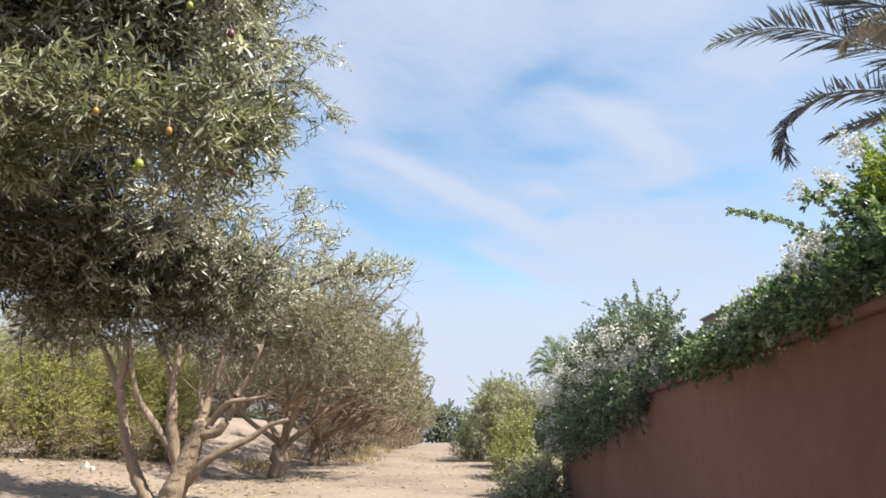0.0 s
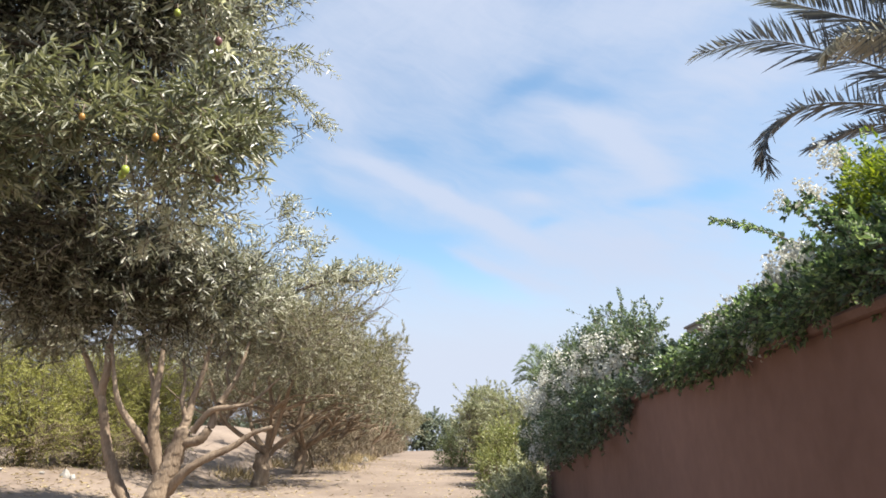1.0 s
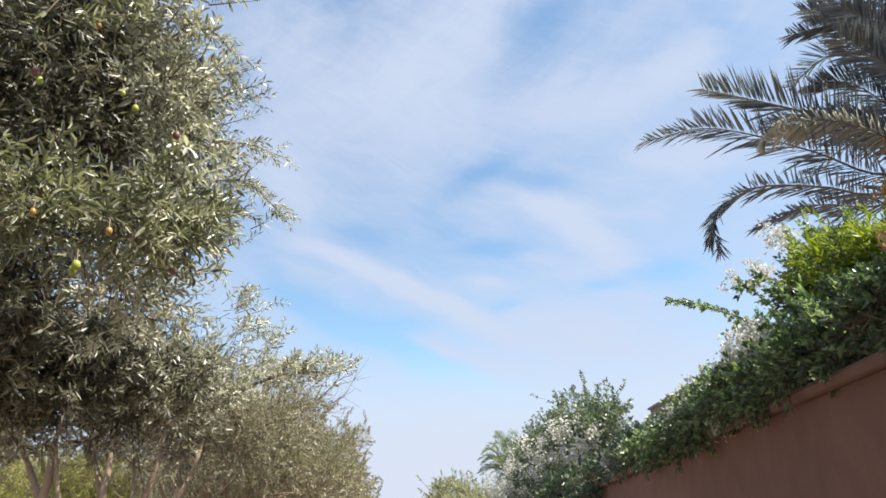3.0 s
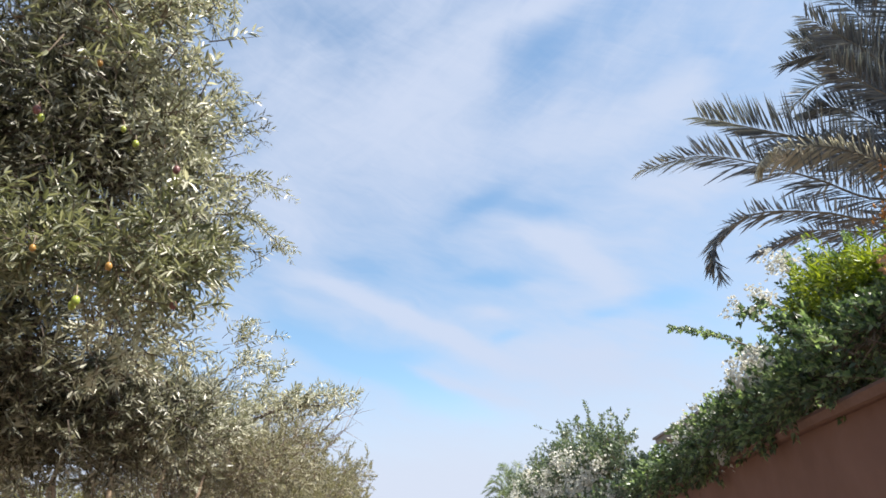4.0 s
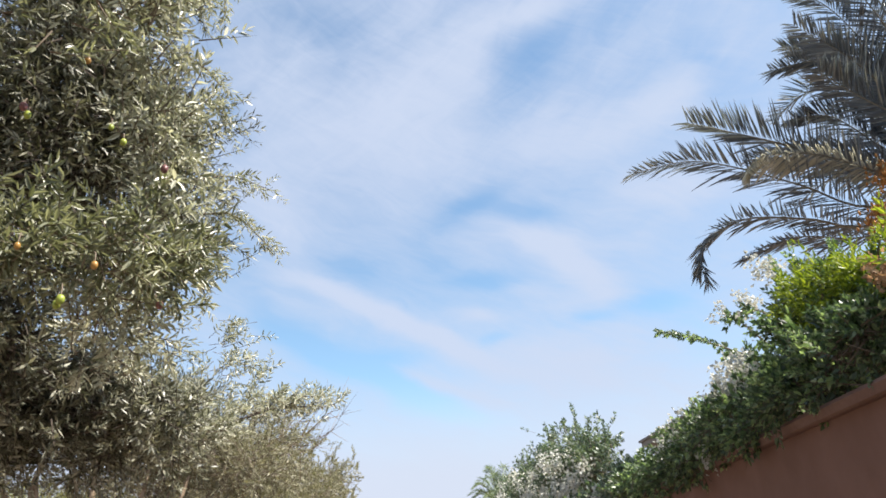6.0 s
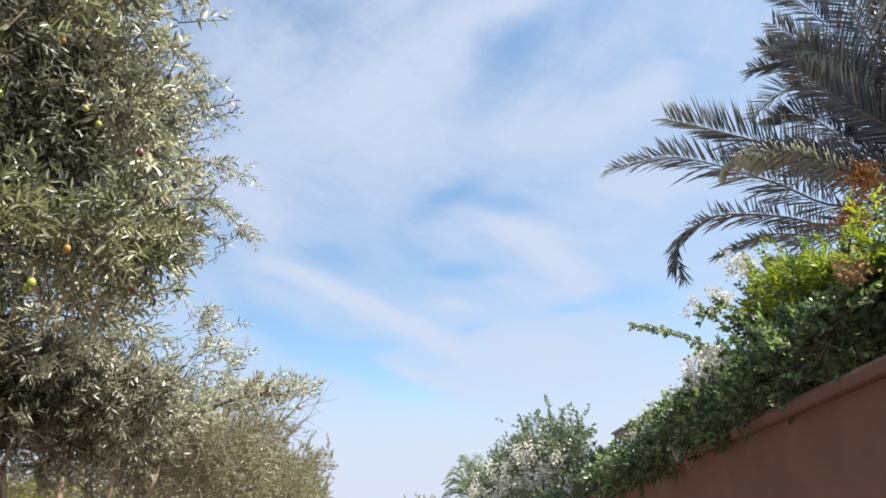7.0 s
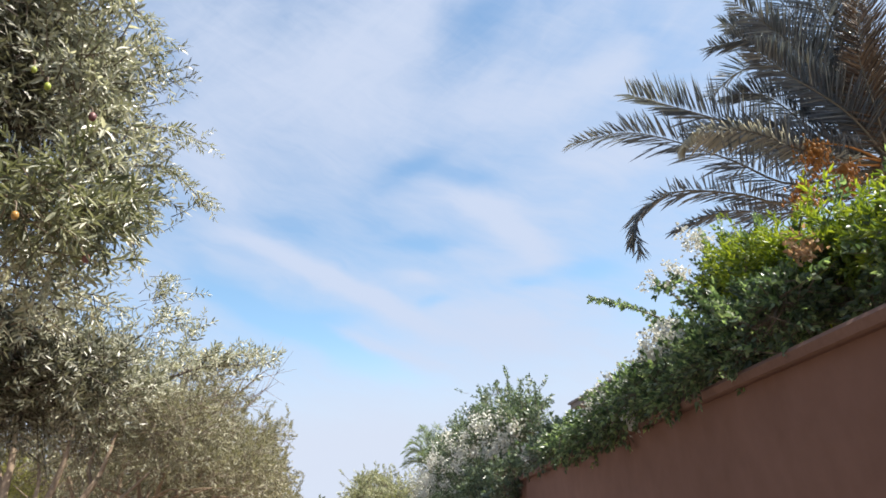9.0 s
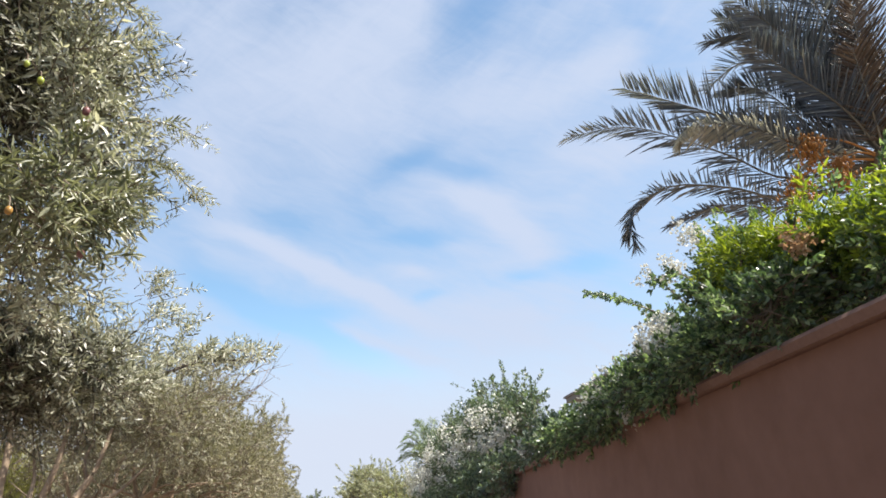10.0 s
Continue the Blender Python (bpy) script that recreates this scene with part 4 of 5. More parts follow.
HEDGE = [(-15.0, 13.3), (-13.6, 14.2), (-12.2, 15.2), (-10.9, 16.3), (-9.7, 17.4), (-8.8, 18.8), (-7.9, 20.2)]
for k, (x, y) in enumerate(HEDGE):
    z = float(ground_z(x, y))
    shrub("hedge_shrub", [(x, y, z + 1.0, 1.1, 1.0, 1.0), (x + 0.2, y + 0.4, z + 2.45, 1.15, 1.0, 0.75), (x - 0.5, y + 0.6, z + 2.2, 1.0, 1.0, 0.9), (x + 0.5, y - 0.2, z + 0.8, 0.9, 0.8, 0.7), (x + 0.1, y - 0.1, z + 1.65, 1.1, 1.0, 0.8)],
          70 + k, 3000, HEDGE_LEAF, "tall lime-green hedge shrub, brown and twiggy at the foot", "shrub", 0.052, 0.3, "hedge shrubs", dry=1100)

# brown undergrowth: suckers between the olives of the row, thickets behind the crest of the bank
SUCKERS = [(-4.5, 28, 0.8), (-4.3, 34.5, 0.9), (-4.0, 41.5, 0.9), (-3.7, 48.5, 0.9), (-3.4, 56, 0.9), (-3.1, 64.5, 0.9), (-2.9, 74, 1.0), (-15.5, 37.5, 2.0), (-13.2, 38.2, 2.2), (-11, 39, 2.1), (-8.9, 40, 2.0), (-6.9, 41.5, 1.8)]
for k, (x, y, h) in enumerate(SUCKERS):
    z = float(ground_z(x, y))
    w = 0.7 if h < 1.2 else 1.2
    shrub("dry_shrub", [(x, y, z + 0.7 * h, w, 1.6, 0.8 * h), (x + 0.2, y + 1.2, z + 1.1 * h, w, 1.3, 0.8 * h), (x - 0.2, y - 1.0, z + 1.2 * h, w, 1.3, 0.7 * h)], 181 + k, 420 if h < 1.2 else 1300, DRY_LEAF, "brown twiggy dry undergrowth on the sandy earth", "shrub", 0.1, 0.5, "dry undergrowth", 11, 0.35)

# the far side of the lane, past the wall's end
gz = lambda x, y: float(ground_z(x, y))
shrub("shrub", [(2.1, 19.6, gz(1.9, 19.6) + 0.75, 0.8, 0.9, 0.7), (2.4, 20.2, gz(2, 20) + 1.15, 0.7, 0.8, 0.55), (1.8, 18.6, gz(2, 19) + 0.4, 0.55, 0.6, 0.45)], 91, 900, SHRUB_LEAF, "yellow-green leafy shrub at the lane's edge", "shrub", 0.08, 0.4)
shrub("shrub", [(1.6, 31.5, gz(1.4, 33) + 0.8, 1.0, 1.0, 0.9), (1.3, 33.5, gz(1.4, 33) + 0.6, 0.9, 1.0, 0.7)], 92, 600, DARK_SHRUB, "dark low shrub at the lane's edge", "shrub", 0.09, 0.5)
grove_olive(2.5, 29.5, 93, 3.05, 1.7, 1300, leaf=0.1, material=GREEN_OLIVE)
grove_olive(3.3, 24.5, 94, 2.5, 1.5, 1300, leaf=0.09, material=GREEN_OLIVE)
grove_olive(3.6, 38, 95, 3.3, 2.2, 600, leaf=0.12, material=GREEN_OLIVE)
shrub("shrub", [(1.55, 13.6, gz(1.5, 13.6) + 0.12, 0.5, 0.9, 0.2), (1.85, 15.2, gz(1.5, 15) + 0.22, 0.5, 0.9, 0.28), (2.2, 16.0, gz(2, 16) + 0.4, 0.5, 0.7, 0.4), (2.05, 14.5, gz(2, 14.5) + 0.25, 0.3, 0.6, 0.32)], 96, 520, GREEN_OLIVE, "grey-green low plant at the foot of the wall", "plant", 0.07, 0.35)


def far_wood():
    rng = np.random.default_rng(5)
    lobes = []
    for k in range(46):
        x = -70 + k * 3.1 + rng.uniform(-1, 1)
        y = 88 + rng.uniform(-4, 8) + abs(x) * 0.05
        h = rng.uniform(1.5, 2.3)
        lobes.append((x, y, float(ground_z(x, y)) + h, 2.4, 2.2, h * 1.1))
    pos, u = in_lobes(rng, lobes, 15000, 0.4)
    pos[:, 2] = np.maximum(pos[:, 2], ground_z(pos[:, 0], pos[:, 1]))
    P, A, N, S, w, sc = lay_sprays(rng, pos, u + rng.normal(0, 0.5, u.shape), [spray_template(rng, 5, 0.7, 0.32, 60) for _ in range(3)])
    ob = setting("backdrop_wood", flecks(P, A, N, S, S * 0.9), HAZED_LEAF, "distant trees closing the lane, their green greyed for haze", "trees")
    ob["kind"] = "stuff"


far_wood()


# ---------------------------------------------------------------- bougainvillea on the wall
def bougainvillea(lobes, blooms, seed, n, m, label, shoots=(), leaf=0.039, spread=0, single=0, material=None, far=False, wide=0.62, name="bougainvillea", category="climbing shrub", tight=1.0, front=(), n_front=0):
    rng = np.random.default_rng(seed)
    lobes = np.asarray(lobes, dtype=float)
    y = lobes[:, 1].mean()
    x = wall_face(y) + 0.5
    ob = thing(name, (x, y, float(ground_z(x, y))), label, category, "bougainvilleas on the wall" if m else "")
    for i in range(6):
        c = lobes[i % len(lobes), :3]
        foot = np.array((x, y, float(ground_z(x, y)) - 0.05)) + rng.normal(0, 0.15, 3) * (0.4, 1, 0)
        part("stem", tube([foot, foot + (0, 0, 1.2), foot * 0.4 + c * 0.6, c], 0.03, 0.01, 10, 6, 0.1, rng), BARK, ob, "", "", True)
    temps = [spray_template(rng, 6, 0.13 * tight ** 0.5, leaf, 65, 2) for _ in range(6)]
    pos, u = clumped(rng, lobes, n // 9, n, 0.11 * tight, 0.15)
    way = u * 0.8 + rng.normal(0, 0.5, u.shape) + np.array((-0.1, 0, 0.15))
    if n_front:
        p2, u2 = clumped(rng, front, n_front // 10, n_front, 0.07, 0.2)
        p2[:, 2] = np.maximum(p2[:, 2], WALL_TOP + 0.04)
        pos, way = np.vstack([pos, p2]), np.vstack([way, u2 + rng.normal(0, 0.4, u2.shape) + np.array((-0.15, 0, -0.12))])
    P, A, N, S, w, sc = lay_sprays(rng, pos, way, temps, (0.7, 1.2))
    for p0, p1, p2, k in shoots:
        c = spline([p0, p1, p2], k)
        part("shoot", tube([p0, p1, p2], 0.006, 0.002, 10, 5), TWIG, ob, "", "", True)
        more = lay_sprays(rng, c, unit(np.gradient(c, axis=0)) + rng.normal(0, 0.3, c.shape) + np.array((0, 0, -0.15)), temps, (0.75, 1.15))
        P, A, N, S = (np.concatenate([q, m2]) for q, m2 in zip((P, A, N, S), more[:4]))
    N = sunward(N, 0.45, (0.05, -0.8, 0.6))
    own = np.zeros(len(P), dtype=bool)
    own[np.argsort(P[:, 0] + 10 * (P[:, 1] < 1.6))[:single]] = True
    blade = flecks(P, A, N, S, S * wide) if far else leaves(P[~own], A[~own], N[~own], S[~own], S[~own] * wide, 0.2, 0.15, "broad")
    green = part("foliage", blade, material or BOUG_LEAF, ob, "glossy green leaves", "stuff")
    blades("leaf", P[own], A[own], N[own], S[own], S[own] * 0.62, BOUG_LEAF, green, "broad")
    if not m:
        return ob
    part("twig_tangle", twigs(pos - w * 0.1, w, sc * 0.22, sc * 0.003), TWIG, ob, "", "stuff")
    # clusters of papery bracts, three to a flower
    cl, cu = clumped(rng, blooms, m // 2, m, 0.085 if far else 0.045, 0.6)
    if spread:
        big = lobes[:7].copy()
        big[:, 3:] *= 1.12
        c2, u2 = in_lobes(rng, big, spread * 6, 0.93)
        face = (u2 @ np.array((-0.75, -0.4, -0.5)) > 0.58)
        c2, u2 = c2[face][:spread], u2[face][:spread]
        cl, cu = np.vstack([cl, c2, c2 + rng.normal(0, 0.05, c2.shape)]), np.vstack([cu, u2, u2])
        m = len(cl)
    per = 40 if far else 13
    c = np.repeat(cl, per, 0) + rng.normal(0, 0.045 if far else 0.02, (m * per, 3))
    wv = unit(np.repeat(cu, per, 0) + rng.normal(0, 0.8, c.shape))
    L = rng.uniform(0.022, 0.034, len(c)) * (1.0 if far else 0.78)
    part("blossom", flecks(c, wv, rng.normal(0, 1, c.shape), L * 1.15, L) if far else leaves(c, wv, rng.normal(0, 1, c.shape), L, L * 0.8, 0.25, 0.05, "broad"), BRACT, ob, "clusters of white papery bracts", "stuff")
    return ob


def over(y, z, off=0.3):
    """A place over the wall: off metres behind its face."""
    return (wall_face(y) + off, y, z)


bougainvillea([(*over(0.2, 2.28, 0.36), 0.2, 0.6, 0.12), (*over(1.0, 2.28, 0.36), 0.18, 0.5, 0.11), (*over(1.7, 2.34, 0.36), 0.16, 0.4, 0.15), (*over(2.2, 2.4, 0.36), 0.15, 0.35, 0.2), (*over(2.6, 2.5, 0.34), 0.15, 0.26, 0.3), (*over(2.92, 2.52, 0.32), 0.13, 0.17, 0.32), (*over(3.35, 2.4, 0.3), 0.12, 0.26, 0.21), (*over(3.95, 2.34, 0.3), 0.11, 0.3, 0.16), (*over(4.5, 2.3, 0.3), 0.1, 0.25, 0.13), (*over(4.9, 2.26, 0.3), 0.1, 0.25, 0.1), (*over(2.3, 2.3, 0.06), 0.08, 0.3, 0.1), (*over(2.7, 2.26, 0.03), 0.09, 0.3, 0.11), (*over(3.2, 2.24, 0.01), 0.09, 0.3, 0.1), (*over(3.7, 2.22, 0.0), 0.09, 0.3, 0.1), (*over(4.2, 2.21, 0.01), 0.08, 0.3, 0.09), (*over(4.7, 2.21, 0.03), 0.07, 0.3, 0.08)],
              [(*over(3.55, 2.98), 0.05, 0.1, 0.035), (*over(3.35, 2.93), 0.05, 0.1, 0.03), (*over(2.95, 2.95, 0.26), 0.04, 0.08, 0.06), (*over(3.1, 2.46, 0.05), 0.06, 0.14, 0.06), (*over(3.3, 2.5, 0.05), 0.06, 0.16, 0.06), (*over(3.7, 2.4, 0.0), 0.06, 0.2, 0.08), (*over(3.7, 2.26, -0.06), 0.05, 0.2, 0.07), (*over(3.95, 2.3, -0.04), 0.05, 0.2, 0.08), (*over(3.5, 2.15, -0.08), 0.03, 0.12, 0.03)], 201, 4500, 170,
              "bougainvillea with bright green leaves and white blossom over the wall coping", [(over(3.3, 2.58), over(3.99, 2.92), over(4.78, 3.27), 30), (over(2.95, 2.6), over(3.25, 2.84), over(3.6, 2.93), 16), (over(2.9, 2.6), over(2.94, 2.8), over(2.98, 2.98), 12), (over(2.75, 2.6), over(2.78, 2.8), over(2.8, 2.93), 10), (over(1.9, 2.5), over(1.8, 2.6), over(1.72, 2.68), 8), (over(2.2, 2.5), over(2.1, 2.62), over(2.0, 2.68), 6), (over(2.7, 2.6), over(2.6, 2.76), over(2.5, 2.82), 8), (over(3.05, 2.3, 0.0), over(3.03, 2.2, -0.06), over(3.0, 2.12, -0.07), 7), (over(3.2, 2.62), over(3.4, 2.8), over(3.6, 2.97), 12)], 0.035, 0, 280, tight=0.6, front=[(*over(y, 2.22, 0.0), 0.08, 0.3, 0.055) for y in (2.6, 3.0, 3.4, 3.8, 4.2, 4.6, 5.0)], n_front=420)
bougainvillea([(*over(4.8, 2.27, 0.34), 0.1, 0.45, 0.11), (*over(5.6, 2.27, 0.34), 0.1, 0.45, 0.11), (*over(6.4, 2.36, 0.34), 0.13, 0.4, 0.17)],
              [(*over(4.9, 2.22, 0.04), 0.04, 0.3, 0.05), (*over(6.3, 2.3, 0.06), 0.05, 0.25, 0.08)], 202, 2300, 26, "low trailing bougainvillea along the wall coping with white blossom", [(over(6.7, 2.5), over(6.8, 2.66), over(6.9, 2.8), 6)], tight=0.6, front=[(*over(y, 2.22, 0.0), 0.08, 0.35, 0.06) for y in (5.4, 6.0, 6.6)], n_front=130, material=BUSH_LEAF)
bougainvillea([(*over(7.4, 2.66), 0.26, 0.5, 0.42), (*over(8.3, 2.8), 0.32, 0.6, 0.52), (*over(9.5, 2.88), 0.4, 0.8, 0.6), (*over(11, 2.88), 0.45, 0.9, 0.7), (*over(12.6, 2.8), 0.55, 1.0, 0.85), (*over(14.2, 2.65), 0.65, 1.0, 1.0), (*over(11.8, 1.95, -0.16), 0.34, 1.0, 0.4), (*over(9.3, 2.15, 0), 0.22, 0.9, 0.26), (*over(10.6, 1.95, -0.08), 0.24, 0.8, 0.3), (*over(13.6, 1.95, -0.14), 0.36, 1.1, 0.55), (*over(8.0, 2.25, 0.05), 0.22, 0.6, 0.2), (*over(6.8, 2.12, -0.08), 0.13, 0.45, 0.14), (*over(7.7, 2.02, -0.12), 0.17, 0.5, 0.22), (*over(8.7, 1.97, -0.14), 0.22, 0.5, 0.27), (*over(9.8, 1.92, -0.18), 0.26, 0.7, 0.32)],
              [(*over(8.7, 2.5, 0.0), 0.16, 0.6, 0.25), (*over(10, 2.45, -0.15), 0.2, 0.8, 0.4), (*over(11.8, 2.3, -0.25), 0.2, 0.9, 0.5), (*over(13.6, 2.2, -0.36), 0.2, 1.0, 0.7), (*over(12.4, 1.8, -0.3), 0.16, 0.8, 0.3)], 203, 10500, 40, "large bougainvillea bush spilling over the wall, thick with white blossom",
              [(over(8.05, 2.85), over(8.1, 3.15), over(8.08, 3.46), 12), (over(8.5, 2.95), over(8.6, 3.15), over(8.7, 3.36), 10), (over(9.3, 3.0), over(9.5, 3.25), over(9.7, 3.4), 10), (over(7.6, 2.7), over(7.5, 3.0), over(7.45, 3.2), 9), (over(6.95, 2.6), over(6.85, 2.8), over(6.8, 3.02), 8)], 0.046, 150, 0, BUSH_LEAF, far=True)


bougainvillea([(*over(1.2, 2.4, 0.34), 0.1, 0.3, 0.08), (*over(1.6, 2.45, 0.32), 0.1, 0.25, 0.1), (*over(2.0, 2.52, 0.3), 0.1, 0.22, 0.1), (*over(2.4, 2.6, 0.28), 0.09, 0.2, 0.12), (*over(2.65, 2.66, 0.27), 0.08, 0.15, 0.12)],
              [], 204, 1050, 0, "yellow-green climber with narrow sunlit leaves on top of the wall", [(over(1.75, 2.55, 0.4), over(1.7, 2.66, 0.38), over(1.6, 2.72, 0.36), 7), (over(2.3, 2.6), over(2.2, 2.72), over(2.1, 2.76), 6)], 0.042, 0, 0, CLIMBER_LEAF, False, 0.3, "climber", "climbing plant", 0.7)


def dry_blossom():
    """Withered bract clusters, brown and papery."""
    rng = np.random.default_rng(207)
    for place in (over(2.03, 2.53, 0.1), over(1.98, 2.46, 0.1), over(2.0, 2.5, 0.14)):
        ob = thing("withered_blossom", place, "withered brown papery blossom cluster among the leaves", "blossom")
        c = np.array(place) + rng.normal(0, 0.02, (60, 3))
        L = rng.uniform(0.016, 0.027, 60)
        part("bract_cluster", leaves(c, rng.normal(0, 1, c.shape), rng.normal(0, 1, c.shape), L, L * 0.7, 0.3, 0.1, "broad"), WITHERED, ob, "", "stuff")


dry_blossom()

# ---------------------------------------------------------------- palms
def frond(points, parent, rng, leaflet=0.36, dry=False, n=64, flat=0.5, single=False, material=None, width=0.0105):
    """A feather frond: a midrib and two rows of stiff narrow leaflets."""
    rib = part("frond", tube(points, 0.014, 0.002, 26, 6), RACHIS, parent, "dry brown frond" if dry else "", "", True)
    c = spline(points, 200)
    tan = unit(np.gradient(c, axis=0))
    side = unit(np.cross(tan, np.array((0, 0, 1.0)) + tan * 0.01))
    nor = np.cross(side, tan)
    k = np.linspace(24, 198, n).astype(int)
    P, A, N, L = [], [], [], []
    for s in (-1, 1):
        f = k / 199.0
        jit = rng.normal(0, 0.07, (n, 3))
        A.append(unit(tan[k] * (0.42 + 0.55 * f)[:, None] + side[k] * s * 0.8 + nor[k] * (flat + rng.normal(0, 0.13, n))[:, None] + jit))
        P.append(c[k] + rng.normal(0, 0.004, (n, 3)) + tan[k] * rng.uniform(-0.02, 0.02, (n, 1)))
        N.append(nor[k] - side[k] * s * 0.5 + jit)
        L.append(leaflet * np.sin(np.pi * (0.18 + 0.74 * f)) ** 0.7 * rng.uniform(0.8, 1.1, n))
    P, A, N, L = (np.concatenate(q) for q in (P, A, N, L))
    if single:
        blades("leaflet", P[::2], A[::2], N[::2], L[::2], np.full(len(L[::2]), width), PALM_LEAF, rib)
        P, A, N, L = P[1::2], A[1::2], N[1::2], L[1::2]
    part("leaflet_fringe", leaves(P, A, N, L, np.full(len(L), width), 0.3, rng.uniform(0.0, 0.13, (len(L), 1)), "blade"), PALM_DRY if dry else (material or PALM_LEAF), rib, "stiff narrow leaflets", "stuff")
    return rib


def date_bunch(place, root, parent, rng, count=150, size=0.12):
    place, root = np.array(place), np.array(root)
    st = part("date_bunch", tube([root, (root + place) / 2 + (0, 0, 0.15), place + (0, 0, 0.15)], 0.014, 0.006, 12, 6), DATE, parent, "hanging bunch of orange dates", "", True)
    c = place + rng.normal(0, 1, (count, 3)) * size * np.array((0.5, 0.5, 0.75))
    geo = [(np.array([(0, 0, 1.6), (1, 0, 0), (0, 1, 0), (-1, 0, 0), (0, -1, 0), (0, 0, -1.6)]) * 0.015 + p, [0, 1, 2, 0, 2, 3, 0, 3, 4, 0, 4, 1, 5, 2, 1, 5, 3, 2, 5, 4, 3, 5, 1, 4], [3] * 8) for p in c]
    part("date_cluster", join(geo), DATE, st, "orange ripening dates", "stuff", True)
    part("strand_tangle", twigs(np.repeat((place + (0, 0, 0.16))[None], count, 0), c - place - (0, 0, 0.16), np.linalg.norm(c - place - (0, 0, 0.16), axis=1), np.full(count, 0.003)), DATE, st, "", "stuff")
    return st


def date_palm():
    rng = np.random.default_rng(31)
    x, y = 5.35, 4.95
    z = float(ground_z(x, y))
    palm = thing("date_palm", (x, y, z), "date palm with arching grey-green fronds and orange dates behind wall", "palm")
    heart = np.array((x, y, 4.65))
    part("trunk", tube([(x, y, z - 0.1), (x + 0.05, y, 2.4), heart], 0.24, 0.2, 40, 14, 0.09, rng), PALM_BARK, palm, "rough fibrous trunk", "", True)
    named = [
        [heart, (4.48, 5.2, 4.55), (3.88, 5.2, 4.78), (3.28, 5.2, 4.98), (2.83, 5.2, 5.04), (2.31, 5.2, 4.91)],
        [heart, (4.42, 5.2, 4.36), (3.85, 5.2, 4.43), (3.28, 5.2, 4.44), (2.93, 5.22, 4.28), (2.79, 5.25, 4.08), (2.78, 5.25, 3.86)],
        [heart, (4.48, 5.0, 4.7), (3.83, 5.0, 5.04), (3.28, 5.0, 5.21), (2.84, 5.0, 5.32)],
        [heart, (4.48, 4.9, 4.72), (3.9, 4.9, 4.92), (3.39, 4.9, 4.9), (3.2, 4.9, 4.74)],
        [heart, (4.65, 5.5, 4.42), (3.91, 5.5, 4.40), (3.3, 5.5, 4.17)],
        [heart + (0, 0, 0.1), (5.25, 5.2, 5.35), (5.0, 5.2, 5.95), (4.49, 5.2, 6.24), (3.95, 5.2, 6.12)],
        [heart, (5.0, 5.3, 5.2), (4.6, 5.4, 5.7), (4.22, 5.45, 5.72)],
        [heart, (5.05, 5.1, 5.5), (4.7, 5.1, 6.1), (4.2, 5.15, 6.4)],
        [heart, (4.9, 5.4, 5.0), (4.5, 5.6, 5.3), (4.1, 5.7, 5.3)],
        [heart + (0, 0, 0.1), (4.95, 4.9, 5.7), (4.6, 4.9, 6.6), (4.15, 4.9, 7.0)],
        [heart + (0, 0, 0.1), (5.0, 5.0, 5.4), (4.7, 5.2, 6.2), (4.3, 5.4, 6.6)],
        [heart + (0, 0, 0.1), (5.0, 4.9, 5.3), (4.5, 4.8, 5.9), (3.98, 4.75, 6.3)],
        [heart + (0, 0, 0.1), (5.1, 4.8, 5.6), (4.7, 4.6, 6.4), (4.3, 4.5, 6.9)],
        [heart, (4.9, 4.8, 5.1), (4.4, 4.8, 5.5), (4.0, 4.7, 5.7)],
        [heart + (0, 0, 0.1), (5.3, 4.8, 5.6), (5.2, 4.6, 6.5), (5.0, 4.4, 7.2)],
        [heart, (4.8, 5.2, 5.0), (4.3, 5.5, 5.3), (3.8, 5.7, 5.4)],
        [heart + (0, 0, 0.1), (5.2, 4.9, 5.8), (5.0, 4.8, 6.8), (4.7, 4.7, 7.4)],
    ]
    for k, pts in enumerate(named):
        frond(pts, palm, rng, (0.42, 0.34, 0.46, 0.36, 0.33)[k] if k < 5 else 0.43, False, 130, (0.12, 0.1, 0.42, -0.35, 0.1)[k] if k < 5 else 0.2, k in (0, 2), PALM_SUNLIT if k == 3 else None, 0.0125)
    # old fronds drying round the heart
    for pts in ([heart, (5.2, 4.7, 5.2), (5.05, 4.55, 5.7), (5.0, 4.4, 6.1)], [heart, (5.3, 4.6, 5.3), (5.2, 4.5, 5.9), (5.15, 4.4, 6.4)], [heart, (5.1, 4.7, 5.0), (4.95, 4.55, 5.3), (4.85, 4.45, 5.5)], [heart, (5.25, 4.8, 5.4), (5.1, 4.7, 6.0), (5.05, 4.6, 6.6)]):
        frond(pts, palm, rng, 0.34, True, 90, 0.2)
    for k in range(34):
        a = k * 2.4
        r, e = rng.uniform(1.7, 2.5), rng.uniform(-0.1, 1.0)
        d = np.array((math.cos(a), math.sin(a), 0))
        if (d[0] < -0.55 and abs(d[1]) < 0.8) or (d[0] < 0.2 and d[1] < -0.5):
            continue
        up = math.sin(e) * r
        frond([heart, heart + d * r * 0.3 * math.cos(e) + (0, 0, up * 0.6 + 0.2), heart + d * r * 0.7 * math.cos(e) + (0, 0, up * 1.0 + 0.25), heart + d * r * math.cos(e) * 1.05 + (0, 0, up * 1.1)], palm, rng, 0.36, k % 5 == 4 and d[0] > 0.2, 76, 0.4)
    date_bunch((4.14, 4.75, 4.16), heart, palm, rng)
    date_bunch((4.36, 4.75, 4.58), heart, palm, rng)
    date_bunch((4.62, 4.75, 4.36), heart, palm, rng)


date_palm()


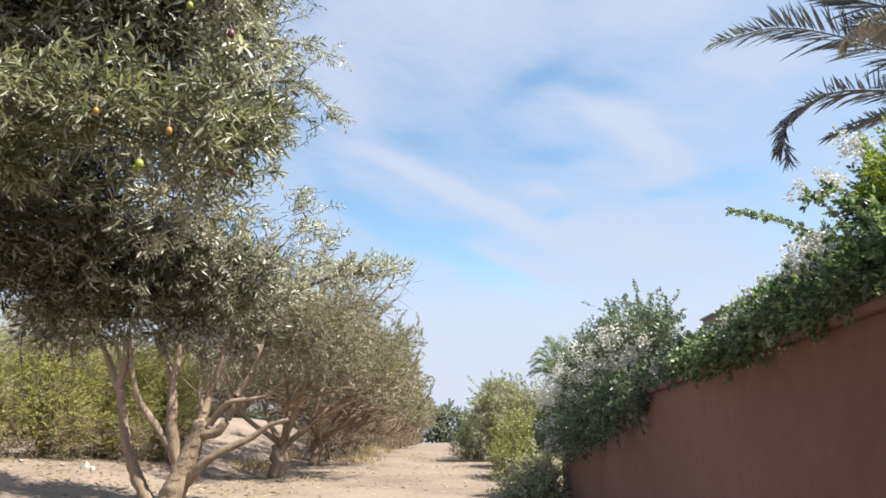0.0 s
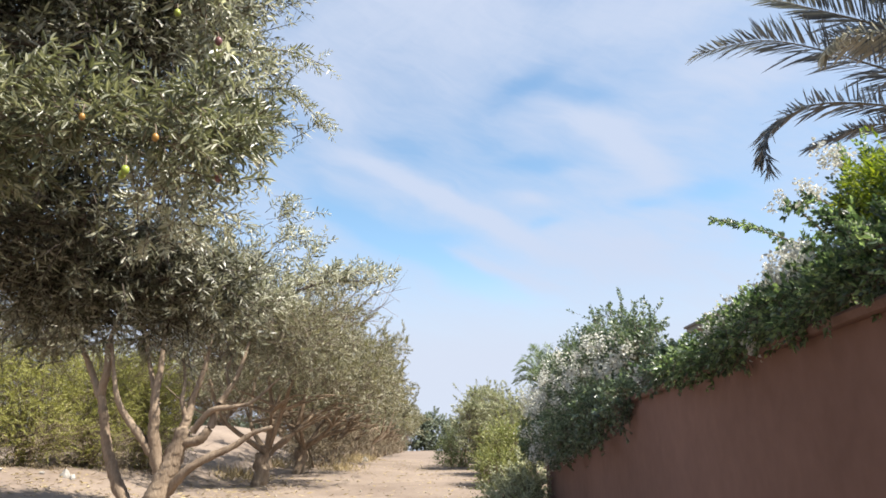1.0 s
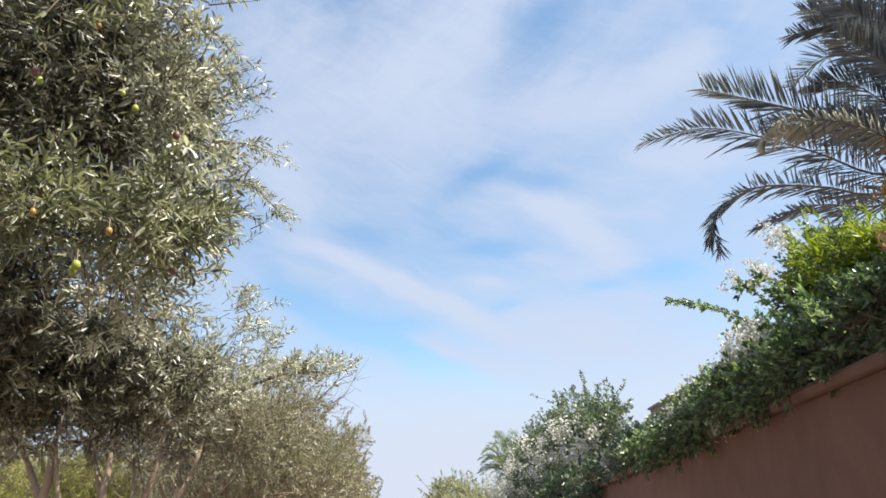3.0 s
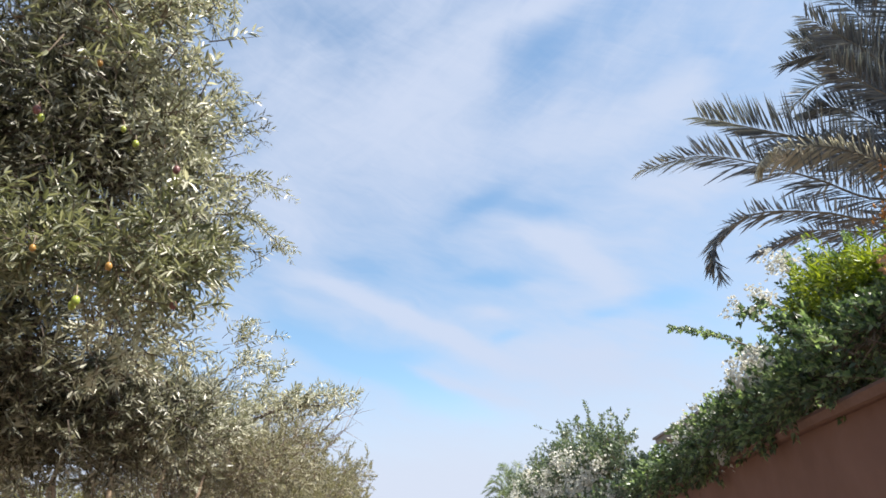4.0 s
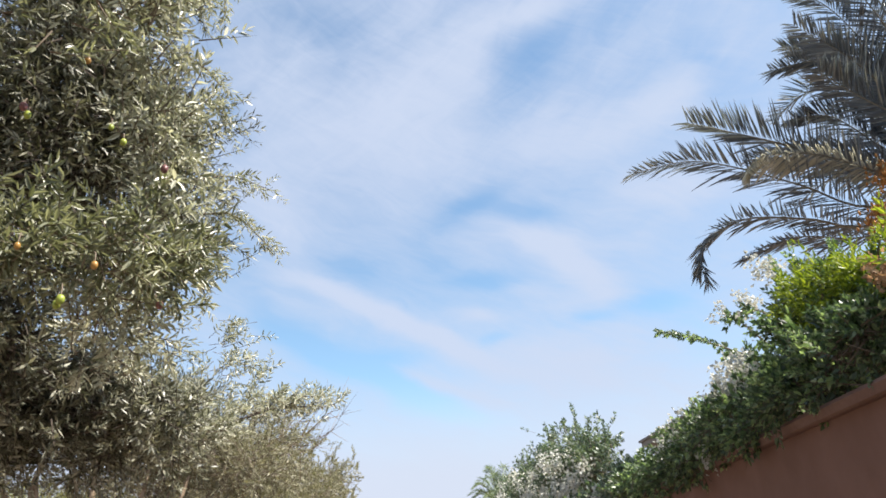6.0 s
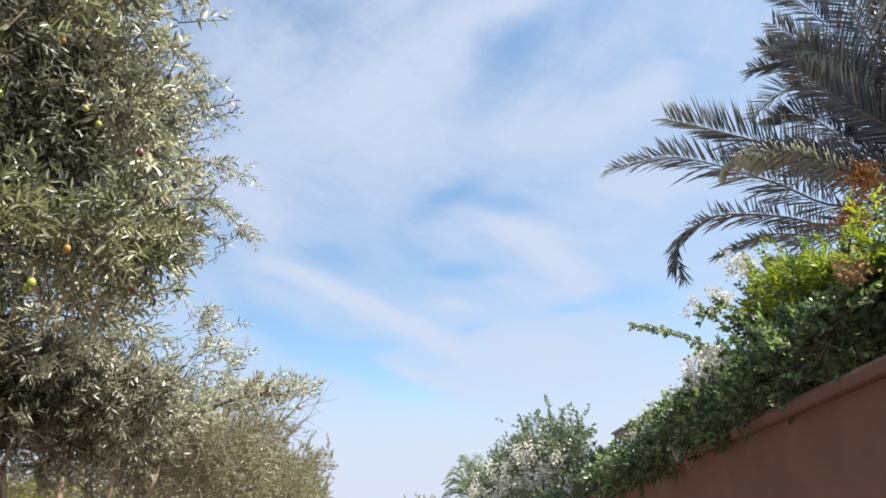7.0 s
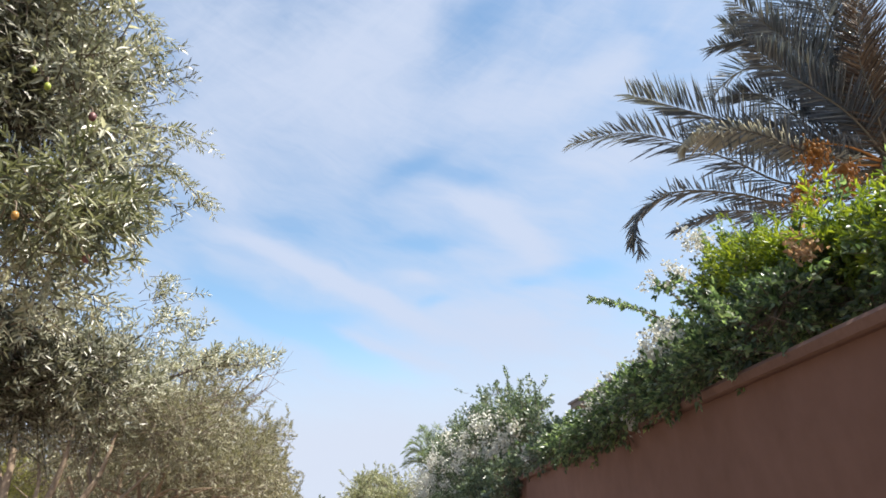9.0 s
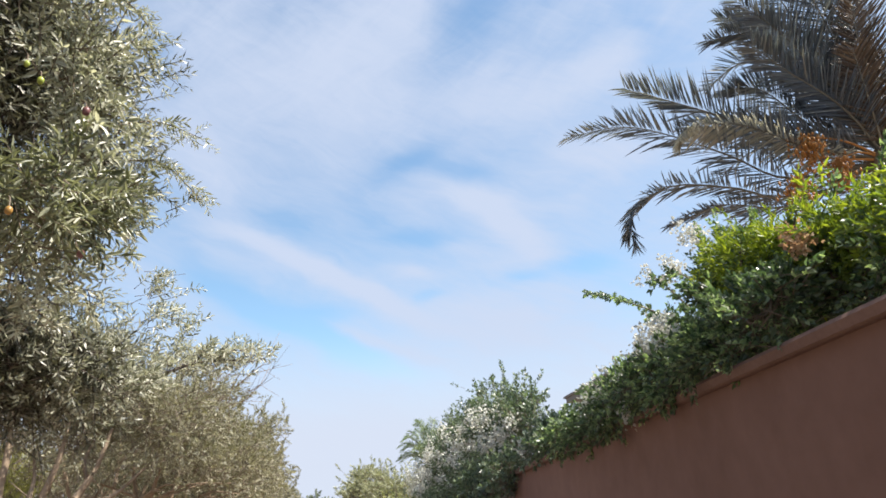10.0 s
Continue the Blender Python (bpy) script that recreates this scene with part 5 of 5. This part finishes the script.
def far_palm():
    rng = np.random.default_rng(33)
    x, y = 4.85, 29.6
    z = float(ground_z(x, y))
    palm = thing("palm", (x, y, z), "distant bushy palm with arching green fronds behind the wall", "palm")
    heart = np.array((x, y, 4.45))
    part("trunk", tube([(x, y, z - 0.1), (x, y, 2.8), heart], 0.25, 0.2, 20, 10, 0.1, rng), PALM_BARK, palm, "", "", True)
    for k in range(40):
        a = k * 2.4
        r, e = rng.uniform(1.2, 1.7), rng.uniform(0.05, 1.3)
        d = np.array((math.cos(a), math.sin(a), 0))
        up = math.sin(e) * r
        frond([heart, heart + d * r * 0.35 * math.cos(e) + (0, 0, up * 0.6 + 0.2), heart + d * r * 0.7 * math.cos(e) + (0, 0, up * 0.95 + 0.2), heart + d * r * math.cos(e) + (0, 0, up)], palm, rng, 0.34, False, 34, 0.35, False, PALM_GREEN, 0.02)


far_palm()


# ---------------------------------------------------------------- house behind the wall
def house():
    ob = thing("house", (13, 17, 0), "terracotta house with a flat overhanging roof, mostly hidden behind the wall", "house")
    part("wall", box(9.5, 17, 10.5, 22.6, 0.2, 5.62), HOUSE_WALL, ob, "terracotta plaster wall")
    roof = part("roof", box(8.75, 17.6, 9.8, 23.35, 5.62, 5.78), ROOF, ob, "grey-brown flat roof slab")
    part("roof_edge", box(8.68, 17.65, 9.74, 23.42, 5.784, 5.85), ROOF, roof, "thin paler edge strip")


house()


# ---------------------------------------------------------------- litter on the ground
def litter():
    rng = np.random.default_rng(77)
    n = 5200
    x = np.concatenate([rng.uniform(-12, -3, n // 2), rng.uniform(-6, 2.0, n // 2)])
    y = np.concatenate([12 + (-3 - x[: n // 2]) * 0.1 + rng.gamma(2.0, 2.2, n // 2), rng.uniform(7, 40, n // 2)])
    P = np.stack([x, y, ground_z(x, y) + 0.006], 1)
    a = rng.uniform(0, 6.28, n)
    A = np.stack([np.cos(a), np.sin(a), rng.uniform(0, 0.25, n)], 1)
    L = rng.uniform(0.05, 0.2, n)
    ob = setting("leaf_litter", flecks(P, A, rng.normal(0, 0.3, (n, 3)) + np.array((0, 0, 1.0)), L, L * 0.22), STRAW, "dry leaves and straw scattered on the sandy earth", "litter")
    ob["kind"] = "stuff"
    stones = []
    for k in range(260):
        px, py = rng.uniform(-8, 2.0), rng.uniform(9, 40)
        r = rng.uniform(0.012, 0.035)
        stones.append(pebble(rng, (px, py, float(ground_z(px, py)) + r * 0.3), r))
    ob = setting("gravel", join(stones), STONE, "scattered small stones on the lane", "gravel", True)
    ob["kind"] = "stuff"
    for px, py, r in ((-7.9, 16.2, 0.11), (-7.7, 16.15, 0.08), (-8.3, 16.0, 0.06), (-9.0, 15.6, 0.06), (-2.9, 34.0, 0.14)):
        z = float(ground_z(px, py))
        rock = thing("stone", (px, py, z), "pale broken stone lying on the sandy earth", "stone", "loose stones")
        part("stone_body", pebble(rng, (px, py, z + r * 0.4), r), WHITE_STONE, rock)


litter()


def dry_grass():
    """Dry grass and suckers round the feet of the row."""
    rng = np.random.default_rng(78)
    for k, (x, y) in enumerate(((-3.2, 27.0), (-3.4, 33.0), (-3.2, 36.5), (-5.6, 22.0), (-5.6, 27.0))):
        z = float(ground_z(x, y))
        ob = thing("dry_bush", (x, y, z), "dry straw-coloured grass and suckers under the olives", "grass", "dry grass tufts")
        n = 420
        p = np.stack([rng.normal(x, 0.4, n), rng.normal(y, 0.6, n), np.zeros(n)], 1)
        p[:, 2] = ground_z(p[:, 0], p[:, 1])
        w = rng.normal(0, 0.7, (n, 3)) + np.array((0, 0, 0.9))
        L = rng.uniform(0.1, 0.5, n)
        part("blade_tuft", flecks(p, w, rng.normal(0, 1, (n, 3)), L, np.full(n, 0.02)), STRAW, ob, "", "stuff")


dry_grass()
